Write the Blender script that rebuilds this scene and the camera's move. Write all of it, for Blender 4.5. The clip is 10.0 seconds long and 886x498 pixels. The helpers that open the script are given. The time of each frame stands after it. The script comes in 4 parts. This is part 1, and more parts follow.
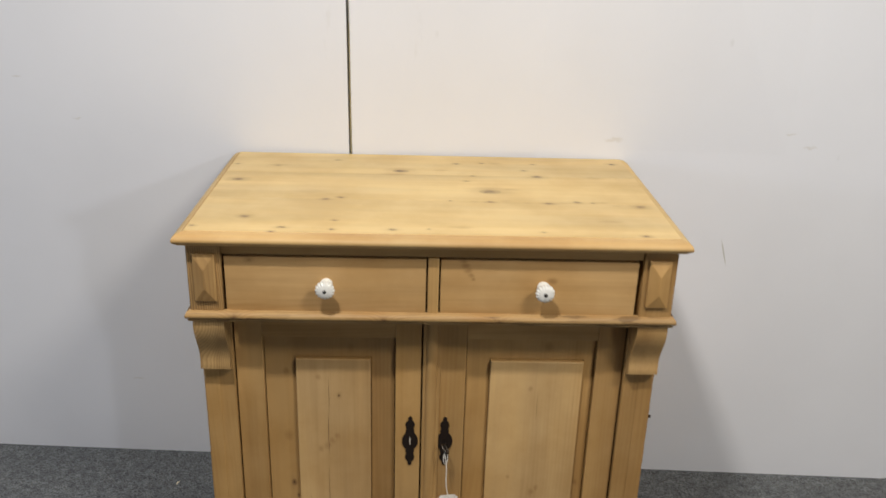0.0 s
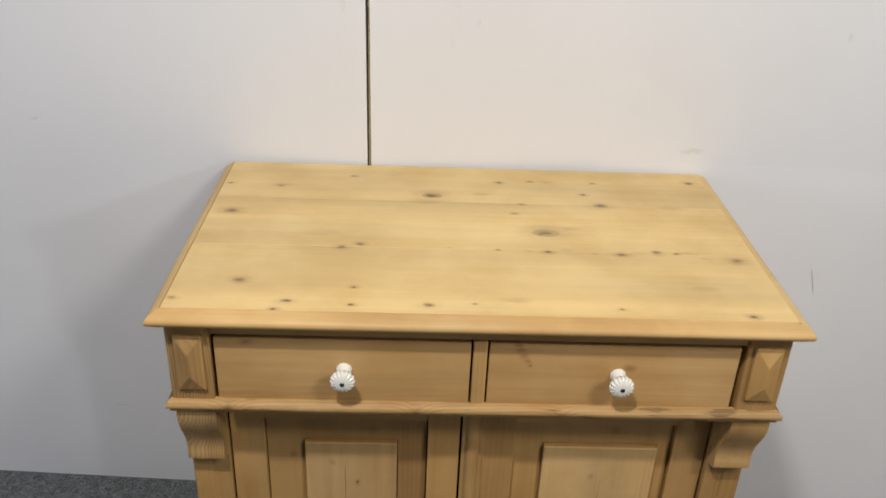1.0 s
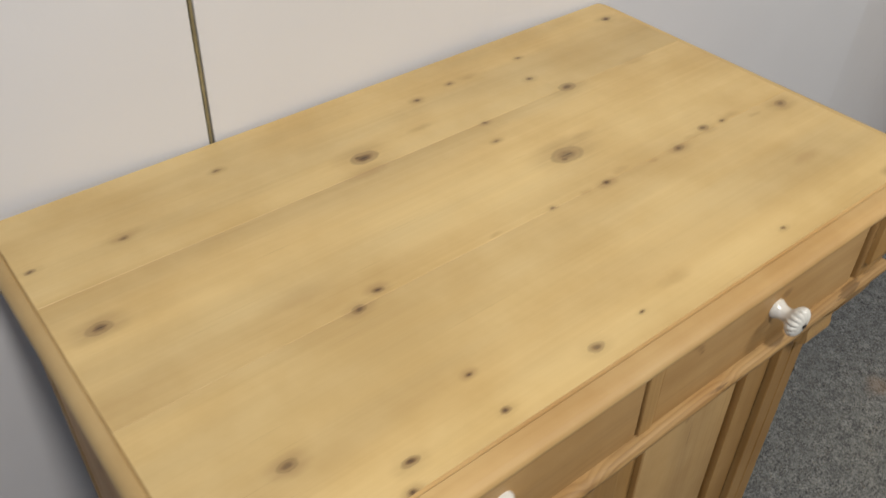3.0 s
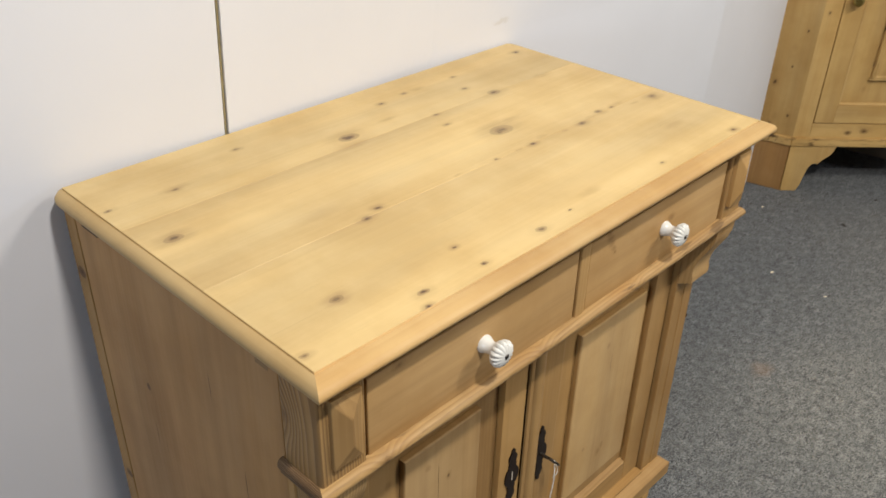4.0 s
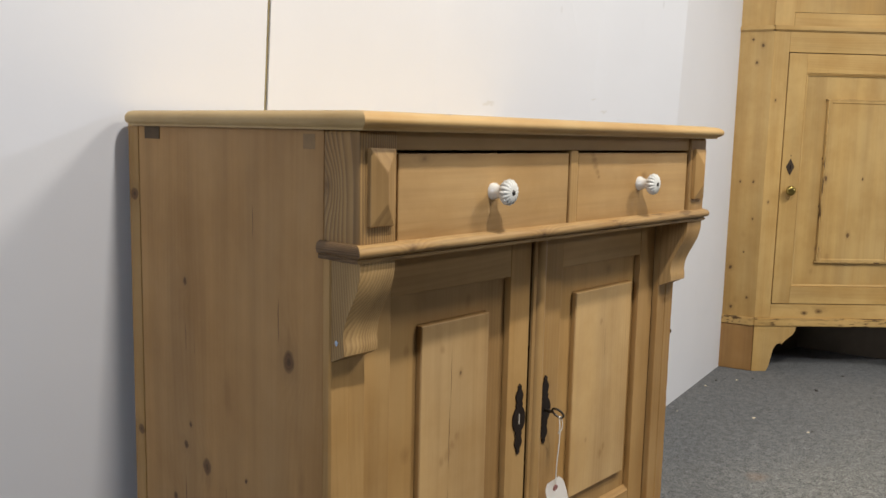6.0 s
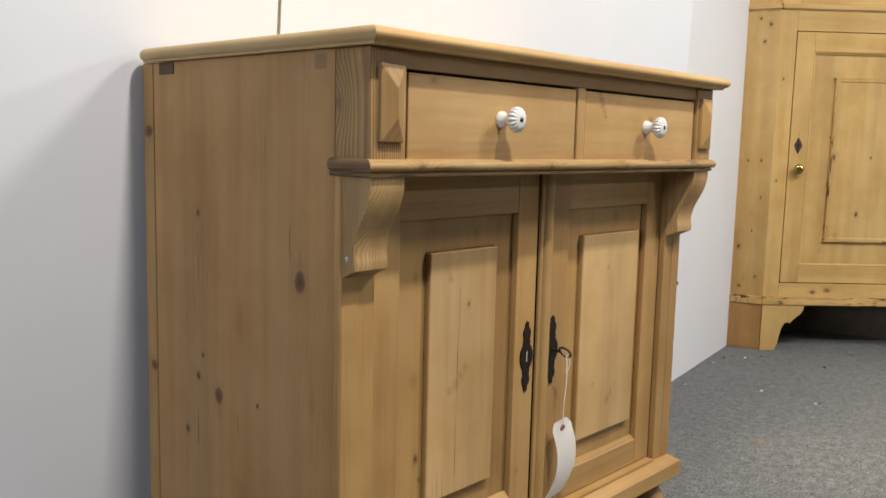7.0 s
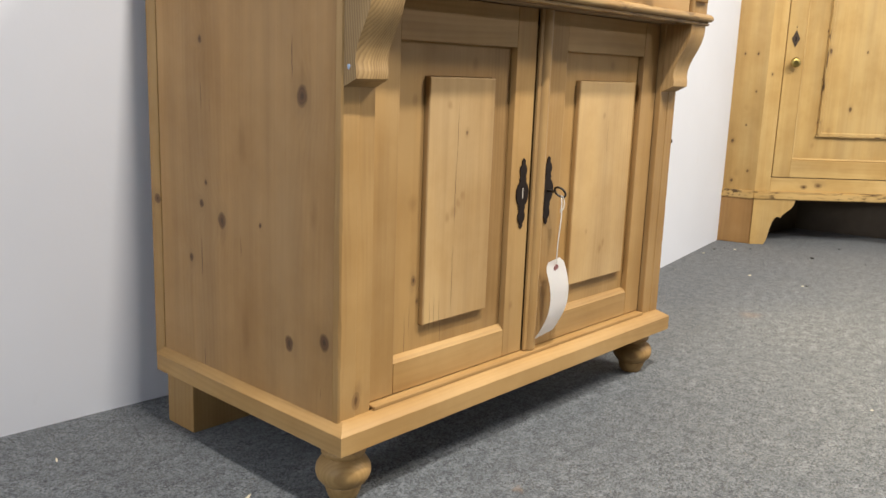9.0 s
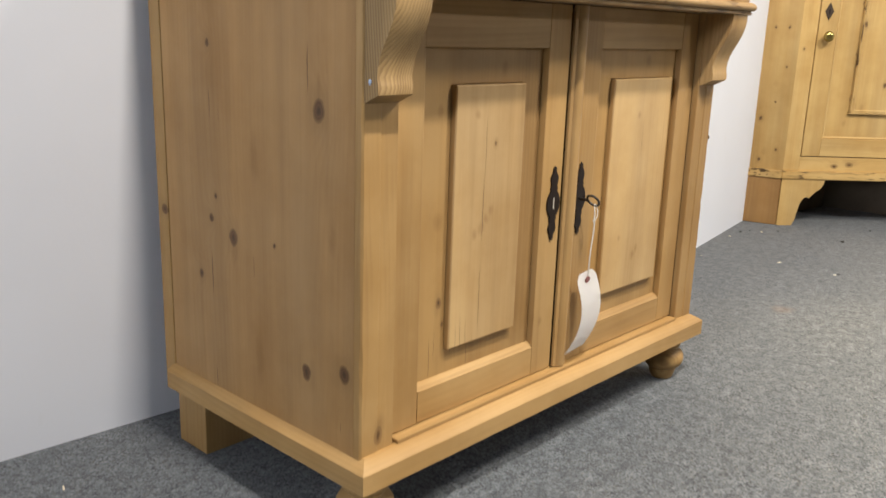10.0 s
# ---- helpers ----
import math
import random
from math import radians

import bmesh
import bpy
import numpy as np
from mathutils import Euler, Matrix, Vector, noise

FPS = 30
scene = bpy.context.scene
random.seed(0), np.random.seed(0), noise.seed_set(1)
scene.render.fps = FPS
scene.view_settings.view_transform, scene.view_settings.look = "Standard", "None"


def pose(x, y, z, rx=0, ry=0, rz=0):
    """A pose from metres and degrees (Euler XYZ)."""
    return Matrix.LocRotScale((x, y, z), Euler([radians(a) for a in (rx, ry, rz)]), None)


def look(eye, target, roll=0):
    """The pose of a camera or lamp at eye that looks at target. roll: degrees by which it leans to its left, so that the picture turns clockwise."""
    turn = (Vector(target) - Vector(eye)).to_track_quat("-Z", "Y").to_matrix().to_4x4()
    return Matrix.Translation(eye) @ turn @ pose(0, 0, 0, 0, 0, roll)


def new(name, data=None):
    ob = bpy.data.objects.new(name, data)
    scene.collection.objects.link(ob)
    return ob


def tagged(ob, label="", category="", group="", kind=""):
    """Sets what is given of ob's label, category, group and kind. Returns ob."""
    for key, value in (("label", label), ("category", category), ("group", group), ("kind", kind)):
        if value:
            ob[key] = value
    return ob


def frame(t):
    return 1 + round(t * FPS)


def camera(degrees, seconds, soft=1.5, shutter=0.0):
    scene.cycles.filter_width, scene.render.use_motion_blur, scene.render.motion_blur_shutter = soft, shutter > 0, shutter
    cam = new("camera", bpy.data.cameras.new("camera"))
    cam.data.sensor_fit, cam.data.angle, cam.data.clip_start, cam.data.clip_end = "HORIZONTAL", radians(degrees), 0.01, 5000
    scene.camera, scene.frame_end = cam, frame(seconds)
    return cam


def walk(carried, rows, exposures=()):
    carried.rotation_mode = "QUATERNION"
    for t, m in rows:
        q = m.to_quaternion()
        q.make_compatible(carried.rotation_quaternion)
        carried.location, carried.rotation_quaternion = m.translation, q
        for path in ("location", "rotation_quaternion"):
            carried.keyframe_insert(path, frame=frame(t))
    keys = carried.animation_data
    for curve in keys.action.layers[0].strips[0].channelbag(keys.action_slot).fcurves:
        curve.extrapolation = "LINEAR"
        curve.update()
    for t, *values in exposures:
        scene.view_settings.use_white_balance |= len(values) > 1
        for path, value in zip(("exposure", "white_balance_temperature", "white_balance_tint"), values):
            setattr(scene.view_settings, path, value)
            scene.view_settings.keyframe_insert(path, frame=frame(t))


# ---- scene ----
cam = camera(54.4, 10.0, shutter=0.3)
PATH = [
    (0, (0.45, -1.88, 1.384), (0.512, -0.023, 0.643), 1.7),
    (0.5, (0.409, -1.711, 1.489), (0.442, 0.096, 0.632), 2.8),
    (1, (0.39, -1.471, 1.477), (0.451, 0.291, 0.533), 2.4),
    (1.5, (0.346, -1.242, 1.45), (0.538, 0.463, 0.423), 1.4),
    (2, (0.282, -1.002, 1.408), (0.759, 0.559, 0.252), 0.9),
    (2.5, (0.153, -0.833, 1.4), (0.94, 0.509, 0.143), 1.0),
    (3, (-0.008, -0.792, 1.385), (0.953, 0.406, 0.104), 0.7),
    (3.2, (-0.076, -0.832, 1.392), (0.921, 0.351, 0.126), 0.2),
    (4.3, (-0.366, -1.052, 1.316), (0.956, 0.135, 0.396), 1.9),
    (4.5, (-0.395, -1.087, 1.264), (0.957, 0.127, 0.429), 2.3),
    (5, (-0.489, -1.152, 1.071), (0.932, 0.142, 0.519), 3.1),
    (5.5, (-0.556, -1.192, 0.913), (0.91, 0.127, 0.581), 2.2),
    (5.7, (-0.575, -1.205, 0.879), (0.895, 0.119, 0.589), 1.6),
    (6.8, (-0.608, -1.219, 0.749), (0.863, 0.113, 0.504), 1.4),
    (7, (-0.614, -1.234, 0.733), (0.846, 0.11, 0.484), 1.4),
    (7.5, (-0.633, -1.245, 0.692), (0.816, 0.104, 0.404), 1.5),
    (8, (-0.641, -1.256, 0.661), (0.807, 0.084, 0.333), 1.6),
    (8.5, (-0.647, -1.262, 0.626), (0.807, 0.064, 0.269), 1.5),
    (8.6, (-0.646, -1.262, 0.622), (0.808, 0.06, 0.25), 1.7),
    (9, (-0.653, -1.265, 0.589), (0.802, 0.046, 0.185), 2.1),
    (9.5, (-0.652, -1.252, 0.576), (0.799, 0.052, 0.134), 2.2),
    (10, (-0.595, -1.18, 0.651), (0.829, 0.133, 0.154), 1.9),
]
EXPOSURE = [(0, -0.44), (0.5, -0.61), (1, -0.55), (1.5, -0.66), (2, -0.86), (2.5, -1.0), (3, -0.82), (3.2, -0.74), (4.3, -0.24), (4.5, -0.20), (5, -0.10), (5.5, -0.30), (6.8, -0.08), (7, -0.02), (7.5, 0.16), (8, 0.28), (8.5, 0.36), (9, 0.44), (9.5, 0.46), (10, 0.42)]
walk(cam, [(t, look(eye, target, roll)) for t, eye, target, roll in PATH], EXPOSURE)

# ---- light ----
world = bpy.data.worlds.new("room_air")
world.use_nodes = True
world.node_tree.nodes["Background"].inputs[0].default_value = (0.5, 0.5, 0.52, 1)
world.node_tree.nodes["Background"].inputs[1].default_value = 0.01
scene.world = world


def unseen_lamp(name, eye, target, sx, sy, watts, colour):
    data = bpy.data.lights.new(name, "AREA")
    data.shape, data.size, data.size_y = "RECTANGLE", sx, sy
    data.energy, data.color = watts, colour
    ob = new(name, data)
    ob.matrix_world = look(eye, target)
    return ob


# warm lamps over the dresser and the aisle beside it, a far lamp
unseen_lamp("lamp_over_dresser", (0.06, -1.52, 2.70), (0.06, -1.52, 0), 0.18, 0.10, 67, (1.0, 0.955, 0.89))
unseen_lamp("lamp_right", (1.75, -2.0, 2.65), (1.75, -2.0, 0), 0.6, 0.4, 70, (1.0, 0.94, 0.835))
unseen_lamp("lamp_far", (3.30, -4.95, 2.25), (0.0, 0.0, 0.6), 0.24, 0.24, 40, (0.88, 0.92, 1.0))
# cool fill added to brighten the left wall and side; no source known
unseen_lamp("fill_lamp_left", (-3.6, -1.25, 1.40), (-0.2, 0.0, 0.9), 0.7, 0.5, 40, (0.80, 0.87, 1.0))


# ---- materials ----
def material(name):
    mat = bpy.data.materials.new(name)
    mat.use_nodes = True
    nt = mat.node_tree
    return mat, nt, nt.nodes["Principled BSDF"]


def node(nt, kind, **inputs):
    n = nt.nodes.new(kind)
    for key, value in inputs.items():
        k = int(key[1:]) if key[0] == "i" and key[1:].isdigit() else key
        if isinstance(value, bpy.types.NodeSocket):
            nt.links.new(value, n.inputs[k])
        else:
            n.inputs[k].default_value = value
    return n


def math_node(nt, op, a, b=0.0, c=0.0, clamp=False):
    n = nt.nodes.new("ShaderNodeMath")
    n.operation, n.use_clamp = op, clamp
    for i, v in enumerate((a, b, c)):
        if isinstance(v, bpy.types.NodeSocket):
            nt.links.new(v, n.inputs[i])
        else:
            n.inputs[i].default_value = v
    return n.outputs[0]


def vec_node(nt, op, a, b=(0, 0, 0)):
    n = nt.nodes.new("ShaderNodeVectorMath")
    n.operation = op
    for i, v in enumerate((a, b)):
        if isinstance(v, bpy.types.NodeSocket):
            nt.links.new(v, n.inputs[i])
        else:
            n.inputs[i].default_value = v
    return n.outputs["Value"] if op in ("LENGTH", "DOT_PRODUCT", "DISTANCE") else n.outputs[0]


def smooth(nt, x, lo, hi, to_lo=0.0, to_hi=1.0):
    n = nt.nodes.new("ShaderNodeMapRange")
    n.interpolation_type = "SMOOTHSTEP"
    nt.links.new(x, n.inputs[0])
    for i, v in zip((1, 2, 3, 4), (lo, hi, to_lo, to_hi)):
        n.inputs[i].default_value = v
    return n.outputs[0]


def mix(nt, fac, a, b, blend="MIX"):
    n = nt.nodes.new("ShaderNodeMix")
    n.data_type, n.blend_type = "RGBA", blend
    for i, v in ((0, fac), (6, a), (7, b)):
        if isinstance(v, bpy.types.NodeSocket):
            nt.links.new(v, n.inputs[i])
        else:
            n.inputs[i].default_value = v if i == 0 else (*v[:3], 1)
    return n.outputs[2]


def noise_node(nt, vec, scale, detail=3.0, rough=0.5):
    return node(nt, "ShaderNodeTexNoise", Vector=vec, Scale=scale, Detail=detail, Roughness=rough).outputs[0]


def ellipses(nt, pos, spots, stretch):
    """Least distance to any of the spots (x, y, z, radius), in radii; stretch holds the shape of a spot of radius 1."""
    least = None
    for x, y, z, r in spots:
        d = vec_node(nt, "SUBTRACT", pos, (x, y, z))
        d = vec_node(nt, "MULTIPLY", d, tuple((1 / (r * s) if s else 0.0) for s in stretch))
        d = vec_node(nt, "LENGTH", d)
        least = d if least is None else math_node(nt, "MINIMUM", least, d)
    return least


def pine(name, along, light=(0.430, 0.275, 0.118), dark=(0.225, 0.122, 0.044), knots=(), flat="z", lines=110.0, coarse=0.0, gloss=0.5, redness=0.0, pins=True, cracks=(), crack_length=70.0, stains=(), stain_length=3.0, stain_depth=0.26, stripes=0.13, knot_floor=0.45, chipped=0.0, tone_range=1.0, knot_tone=1.0, sheen=0.3, knot_length=1.6, contrast=1.0):
    """Stripped and waxed pine. along: the axis of the grain; knots and cracks: (x, y, z, radius) in the thing's own metres."""
    mat, nt, bsdf = material(name)

    def stretched(lengthwise, crosswise):
        return tuple(lengthwise if a == along else crosswise for a in "xyz")

    def spot_shape(length):
        return tuple(0.0 if a == flat else (length if a == along else 1.0) for a in "xyz")

    pos = nt.nodes.new("ShaderNodeTexCoord").outputs["Object"]
    rnd = nt.nodes.new("ShaderNodeObjectInfo").outputs["Random"]
    jog = node(nt, "ShaderNodeTexNoise", Vector=pos, Scale=70.0, Detail=4.0).outputs["Color"]
    jog = vec_node(nt, "MULTIPLY", vec_node(nt, "SUBTRACT", jog, (0.5, 0.5, 0.5)), (0.011, 0.011, 0.011))
    shift = vec_node(nt, "ADD", pos, vec_node(nt, "MULTIPLY", node(nt, "ShaderNodeCombineXYZ", X=rnd, Y=rnd, Z=rnd).outputs[0], (3.7, 5.3, 4.1)))
    across = {"x": (0.0, 1.0, 0.8), "y": (0.9, 0.0, 1.0), "z": (1.0, 0.85, 0.0)}[along]
    ring = noise_node(nt, vec_node(nt, "MULTIPLY", shift, stretched(0.7, 3.4)), 1.0, 2.0, 0.45)
    phase = math_node(nt, "ADD", math_node(nt, "MULTIPLY", vec_node(nt, "DOT_PRODUCT", shift, across), lines), math_node(nt, "MULTIPLY", ring, (0.16 if coarse < 0.09 else 0.34) * lines))
    where = smooth(nt, noise_node(nt, vec_node(nt, "MULTIPLY", shift, stretched(1.0, 6.0)), 1.0, 2.0, 0.5), 0.38, 0.62, 0.15, 1.0)
    if knots:
        d = ellipses(nt, vec_node(nt, "ADD", pos, vec_node(nt, "MULTIPLY", jog, (0.55, 0.55, 0.55))), knots, spot_shape(knot_length))
        bend = math_node(nt, "EXPONENT", math_node(nt, "MULTIPLY", math_node(nt, "MULTIPLY", d, d), -0.10))
        phase = math_node(nt, "ADD", phase, math_node(nt, "MULTIPLY", bend, 2.4))
    wave = math_node(nt, "FRACT", phase)
    late = math_node(nt, "MULTIPLY", smooth(nt, wave, 0.15, 0.80), smooth(nt, wave, 1.0, 0.86))
    late = math_node(nt, "MULTIPLY", late, where if not coarse else 1.0)
    fibre = noise_node(nt, vec_node(nt, "MULTIPLY", shift, stretched(3.0, 300.0)), 1.0, 3.0, 0.6)
    streak = noise_node(nt, vec_node(nt, "MULTIPLY", shift, stretched(1.0, 22.0)), 1.0, 4.0, 0.62)
    band = noise_node(nt, vec_node(nt, "MULTIPLY", shift, stretched(0.8, 7.0)), 1.0, 2.0, 0.5)
    blotch = noise_node(nt, shift, 6.0, 5.0, 0.6)
    amount = math_node(nt, "ADD", math_node(nt, "MULTIPLY", late, stripes + coarse), math_node(nt, "MULTIPLY", math_node(nt, "SUBTRACT", fibre, 0.5), 0.25))
    amount = math_node(nt, "ADD", amount, math_node(nt, "MULTIPLY", math_node(nt, "SUBTRACT", streak, 0.44), 1.4 * contrast))
    amount = math_node(nt, "ADD", amount, math_node(nt, "MULTIPLY", math_node(nt, "SUBTRACT", band, 0.43), 1.15 * contrast), clamp=True)
    col = mix(nt, amount, light, dark)
    warm = mix(nt, smooth(nt, blotch, 0.32, 0.72), (1.07, 1.055, 1.00), (0.90, 0.83 - redness, 0.69 - redness))
    col = mix(nt, 1.0, col, warm, "MULTIPLY")
    drift = noise_node(nt, vec_node(nt, "MULTIPLY", shift, stretched(1.6, 9.0)), 1.0, 3.0, 0.6)
    col = mix(nt, 1.0, col, mix(nt, smooth(nt, drift, 0.30, 0.70), (1.06, 1.03, 0.97), (0.91, 0.91, 0.93)), "MULTIPLY")
    tone = mix(nt, rnd, tuple(1 - tone_range * v for v in (0.07, 0.085, 0.11)), tuple(1 + tone_range * v for v in (0.05, 0.045, 0.03)))
    col = mix(nt, 1.0, col, tone, "MULTIPLY")
    # fine dark hairs along the grain
    hair = noise_node(nt, vec_node(nt, "MULTIPLY", shift, stretched(9.0, 520.0)), 1.0, 2.0, 0.5)
    col = mix(nt, smooth(nt, hair, 0.68, 0.78, 0.0, 0.16), col, tuple(0.45 * c for c in dark))
    if pins:
        vor = node(nt, "ShaderNodeTexVoronoi", Vector=vec_node(nt, "MULTIPLY", shift, stretched(0.6, 1.0)), Scale=14.0)
        keep = math_node(nt, "GREATER_THAN", node(nt, "ShaderNodeSeparateColor", i0=vor.outputs["Color"]).outputs[0], 0.84)
        pin = math_node(nt, "MULTIPLY", smooth(nt, vor.outputs["Distance"], 0.060, 0.025), keep)
        col = mix(nt, math_node(nt, "MULTIPLY", pin, 0.6), col, (0.11, 0.055, 0.024))
    if stains:
        st = ellipses(nt, vec_node(nt, "ADD", pos, vec_node(nt, "MULTIPLY", jog, (0.8, 0.8, 0.8))), stains, spot_shape(stain_length))
        soil = math_node(nt, "MULTIPLY", smooth(nt, st, 1.3, 0.2, 0.0, stain_depth), smooth(nt, streak, 0.25, 0.6, 0.55, 1.0))
        col = mix(nt, soil, col, (0.66 * dark[0], 0.54 * dark[1], 0.44 * dark[2]))
    if chipped:
        flake = noise_node(nt, vec_node(nt, "MULTIPLY", pos, stretched(13.0, 95.0)), 1.0, 3.0, 0.55)
        gone = math_node(nt, "MULTIPLY", smooth(nt, flake, 0.535, 0.60), smooth(nt, noise_node(nt, pos, 9.0, 1.0), 0.42, 0.52, 0.25, 1.0))
        col = mix(nt, math_node(nt, "MULTIPLY", gone, chipped), col, (0.055, 0.028, 0.013))
    if cracks:
        c = ellipses(nt, vec_node(nt, "ADD", pos, vec_node(nt, "MULTIPLY", jog, (0.3, 0.3, 0.3))), cracks, spot_shape(crack_length))
        col = mix(nt, smooth(nt, c, 1.1, 0.5, 0.0, 0.75), col, (0.07, 0.036, 0.016))
    if knots:
        vary = smooth(nt, noise_node(nt, pos, 11.0, 1.0), 0.36, 0.62, knot_floor, 1.0)
        halo = smooth(nt, d, 3.2, 0.9)
        col = mix(nt, math_node(nt, "MULTIPLY", math_node(nt, "MULTIPLY", halo, smooth(nt, streak, 0.3, 0.6)), 0.42), col, (0.24, 0.14, 0.055))
        core = math_node(nt, "MULTIPLY", smooth(nt, d, 1.15, 0.62 if knot_floor > 0.85 else 0.25), vary)
        turn = math_node(nt, "MULTIPLY", math_node(nt, "SINE", math_node(nt, "MULTIPLY", d, 15.0)), 0.45 if knot_floor > 0.85 else 0.25)
        inner = mix(nt, smooth(nt, turn, -1.0, 1.0), tuple(knot_tone * v for v in (0.082, 0.037, 0.016)), tuple(knot_tone * v for v in (0.160, 0.076, 0.032)))
        inner = mix(nt, smooth(nt, d, 0.45, 0.12), inner, tuple(knot_tone * v for v in (0.058, 0.027, 0.013)))
        # one side of a knot is paler than the other, and its bark ring is dark
        inner = mix(nt, smooth(nt, noise_node(nt, pos, 95.0, 2.0, 0.6), 0.48, 0.70, 0.0, 0.4), inner, tuple(0.5 * v for v in dark))
        col = mix(nt, math_node(nt, "MULTIPLY", core, 0.92), col, inner)
        ring_in, ring_out = smooth(nt, d, 0.70, 0.92), smooth(nt, d, 1.18, 0.98)
        bark = math_node(nt, "MULTIPLY", math_node(nt, "MULTIPLY", ring_in, ring_out), vary)
        col = mix(nt, math_node(nt, "MULTIPLY", bark, 0.3), col, tuple(knot_tone * v for v in (0.060, 0.031, 0.015)))
    nt.links.new(col, bsdf.inputs["Base Color"])
    rough = math_node(nt, "ADD", math_node(nt, "MULTIPLY", streak, 0.18), gloss - 0.08)
    nt.links.new(rough, bsdf.inputs["Roughness"])
    bsdf.inputs["Specular IOR Level"].default_value = sheen
    dents = noise_node(nt, pos, 38.0, 3.0, 0.55)
    relief = math_node(nt, "ADD", math_node(nt, "MULTIPLY", fibre, 0.5), math_node(nt, "MULTIPLY", late, 0.15 + 3.0 * coarse))
    relief = math_node(nt, "ADD", relief, math_node(nt, "MULTIPLY", dents, 1.2))
    bump = node(nt, "ShaderNodeBump", Strength=0.25 + 0.5 * min(coarse, 0.5), Distance=0.001, Height=relief)
    nt.links.new(bump.outputs[0], bsdf.inputs["Normal"])
    return mat


def plain(name, colour, rough=0.5, metal=0.0, vary=0.12, scale=40.0, bumpy=0.1):
    mat, nt, bsdf = material(name)
    pos = nt.nodes.new("ShaderNodeTexCoord").outputs["Object"]
    n = noise_node(nt, pos, scale, 5.0, 0.6)
    col = mix(nt, n, tuple(c * (1 - vary) for c in colour), tuple(min(1, c * (1 + vary)) for c in colour))
    nt.links.new(col, bsdf.inputs["Base Color"])
    nt.links.new(math_node(nt, "ADD", math_node(nt, "MULTIPLY", n, 0.2), rough - 0.1), bsdf.inputs["Roughness"])
    bsdf.inputs["Metallic"].default_value = metal
    bump = node(nt, "ShaderNodeBump", Strength=bumpy, Distance=0.001, Height=n)
    nt.links.new(bump.outputs[0], bsdf.inputs["Normal"])
    return mat


def wall_paint():
    mat, nt, bsdf = material("white_wall_paint")
    pos = nt.nodes.new("ShaderNodeNewGeometry").outputs["Position"]
    big = noise_node(nt, pos, 1.3, 4.0, 0.55)
    fine = noise_node(nt, pos, 55.0, 4.0, 0.6)
    col = mix(nt, smooth(nt, big, 0.3, 0.75), (0.778, 0.785, 0.822), (0.720, 0.726, 0.760))
    vor = node(nt, "ShaderNodeTexVoronoi", Vector=vec_node(nt, "MULTIPLY", pos, (1, 1, 0.5)), Scale=5.0)
    keep = math_node(nt, "GREATER_THAN", node(nt, "ShaderNodeSeparateColor", i0=vor.outputs["Color"]).outputs[1], 0.62)
    mark = math_node(nt, "MULTIPLY", smooth(nt, vor.outputs["Distance"], 0.035, 0.012), keep)
    col = mix(nt, math_node(nt, "MULTIPLY", mark, 0.2), col, (0.45, 0.44, 0.42))
    smear = noise_node(nt, vec_node(nt, "MULTIPLY", pos, (22, 22, 5)), 1.0, 4.0, 0.7)
    col = mix(nt, smooth(nt, smear, 0.66, 0.8, 0.0, 0.14), col, (0.5, 0.48, 0.44))
    slant = vec_node(nt, "ADD", pos, node(nt, "ShaderNodeCombineXYZ", X=math_node(nt, "MULTIPLY", node(nt, "ShaderNodeSeparateXYZ", Vector=pos).outputs[2], 0.3)).outputs[0])
    scratch = ellipses(nt, slant, [(1.178 + 0.3 * 0.637, 0, 0.637, 0.0018)], (1.0, 0.0, 20.0))
    col = mix(nt, smooth(nt, scratch, 1.1, 0.5, 0.0, 0.65), col, (0.30, 0.28, 0.19))
    rub = ellipses(nt, vec_node(nt, "ADD", pos, vec_node(nt, "MULTIPLY", node(nt, "ShaderNodeTexNoise", Vector=pos, Scale=70.0, Detail=3.0).outputs["Color"], (0.02, 0.0, 0.02))),
                   [(1.34, 0, 0.91, 0.004), (1.29, 0, 0.94, 0.003), (0.90, 0, 0.915, 0.006), (-0.30, 0, 0.93, 0.003), (-0.42, 0, 1.02, 0.003), (-0.25, 0, 0.24, 0.004)], (4.0, 0.0, 1.0))
    col = mix(nt, smooth(nt, rub, 1.2, 0.3, 0.0, 0.3), col, (0.50, 0.45, 0.36))
    nt.links.new(col, bsdf.inputs["Base Color"])
    bsdf.inputs["Roughness"].default_value = 0.55
    bump = node(nt, "ShaderNodeBump", Strength=0.12, Distance=0.002, Height=math_node(nt, "ADD", fine, math_node(nt, "MULTIPLY", big, 3.0)))
    nt.links.new(bump.outputs[0], bsdf.inputs["Normal"])
    return mat


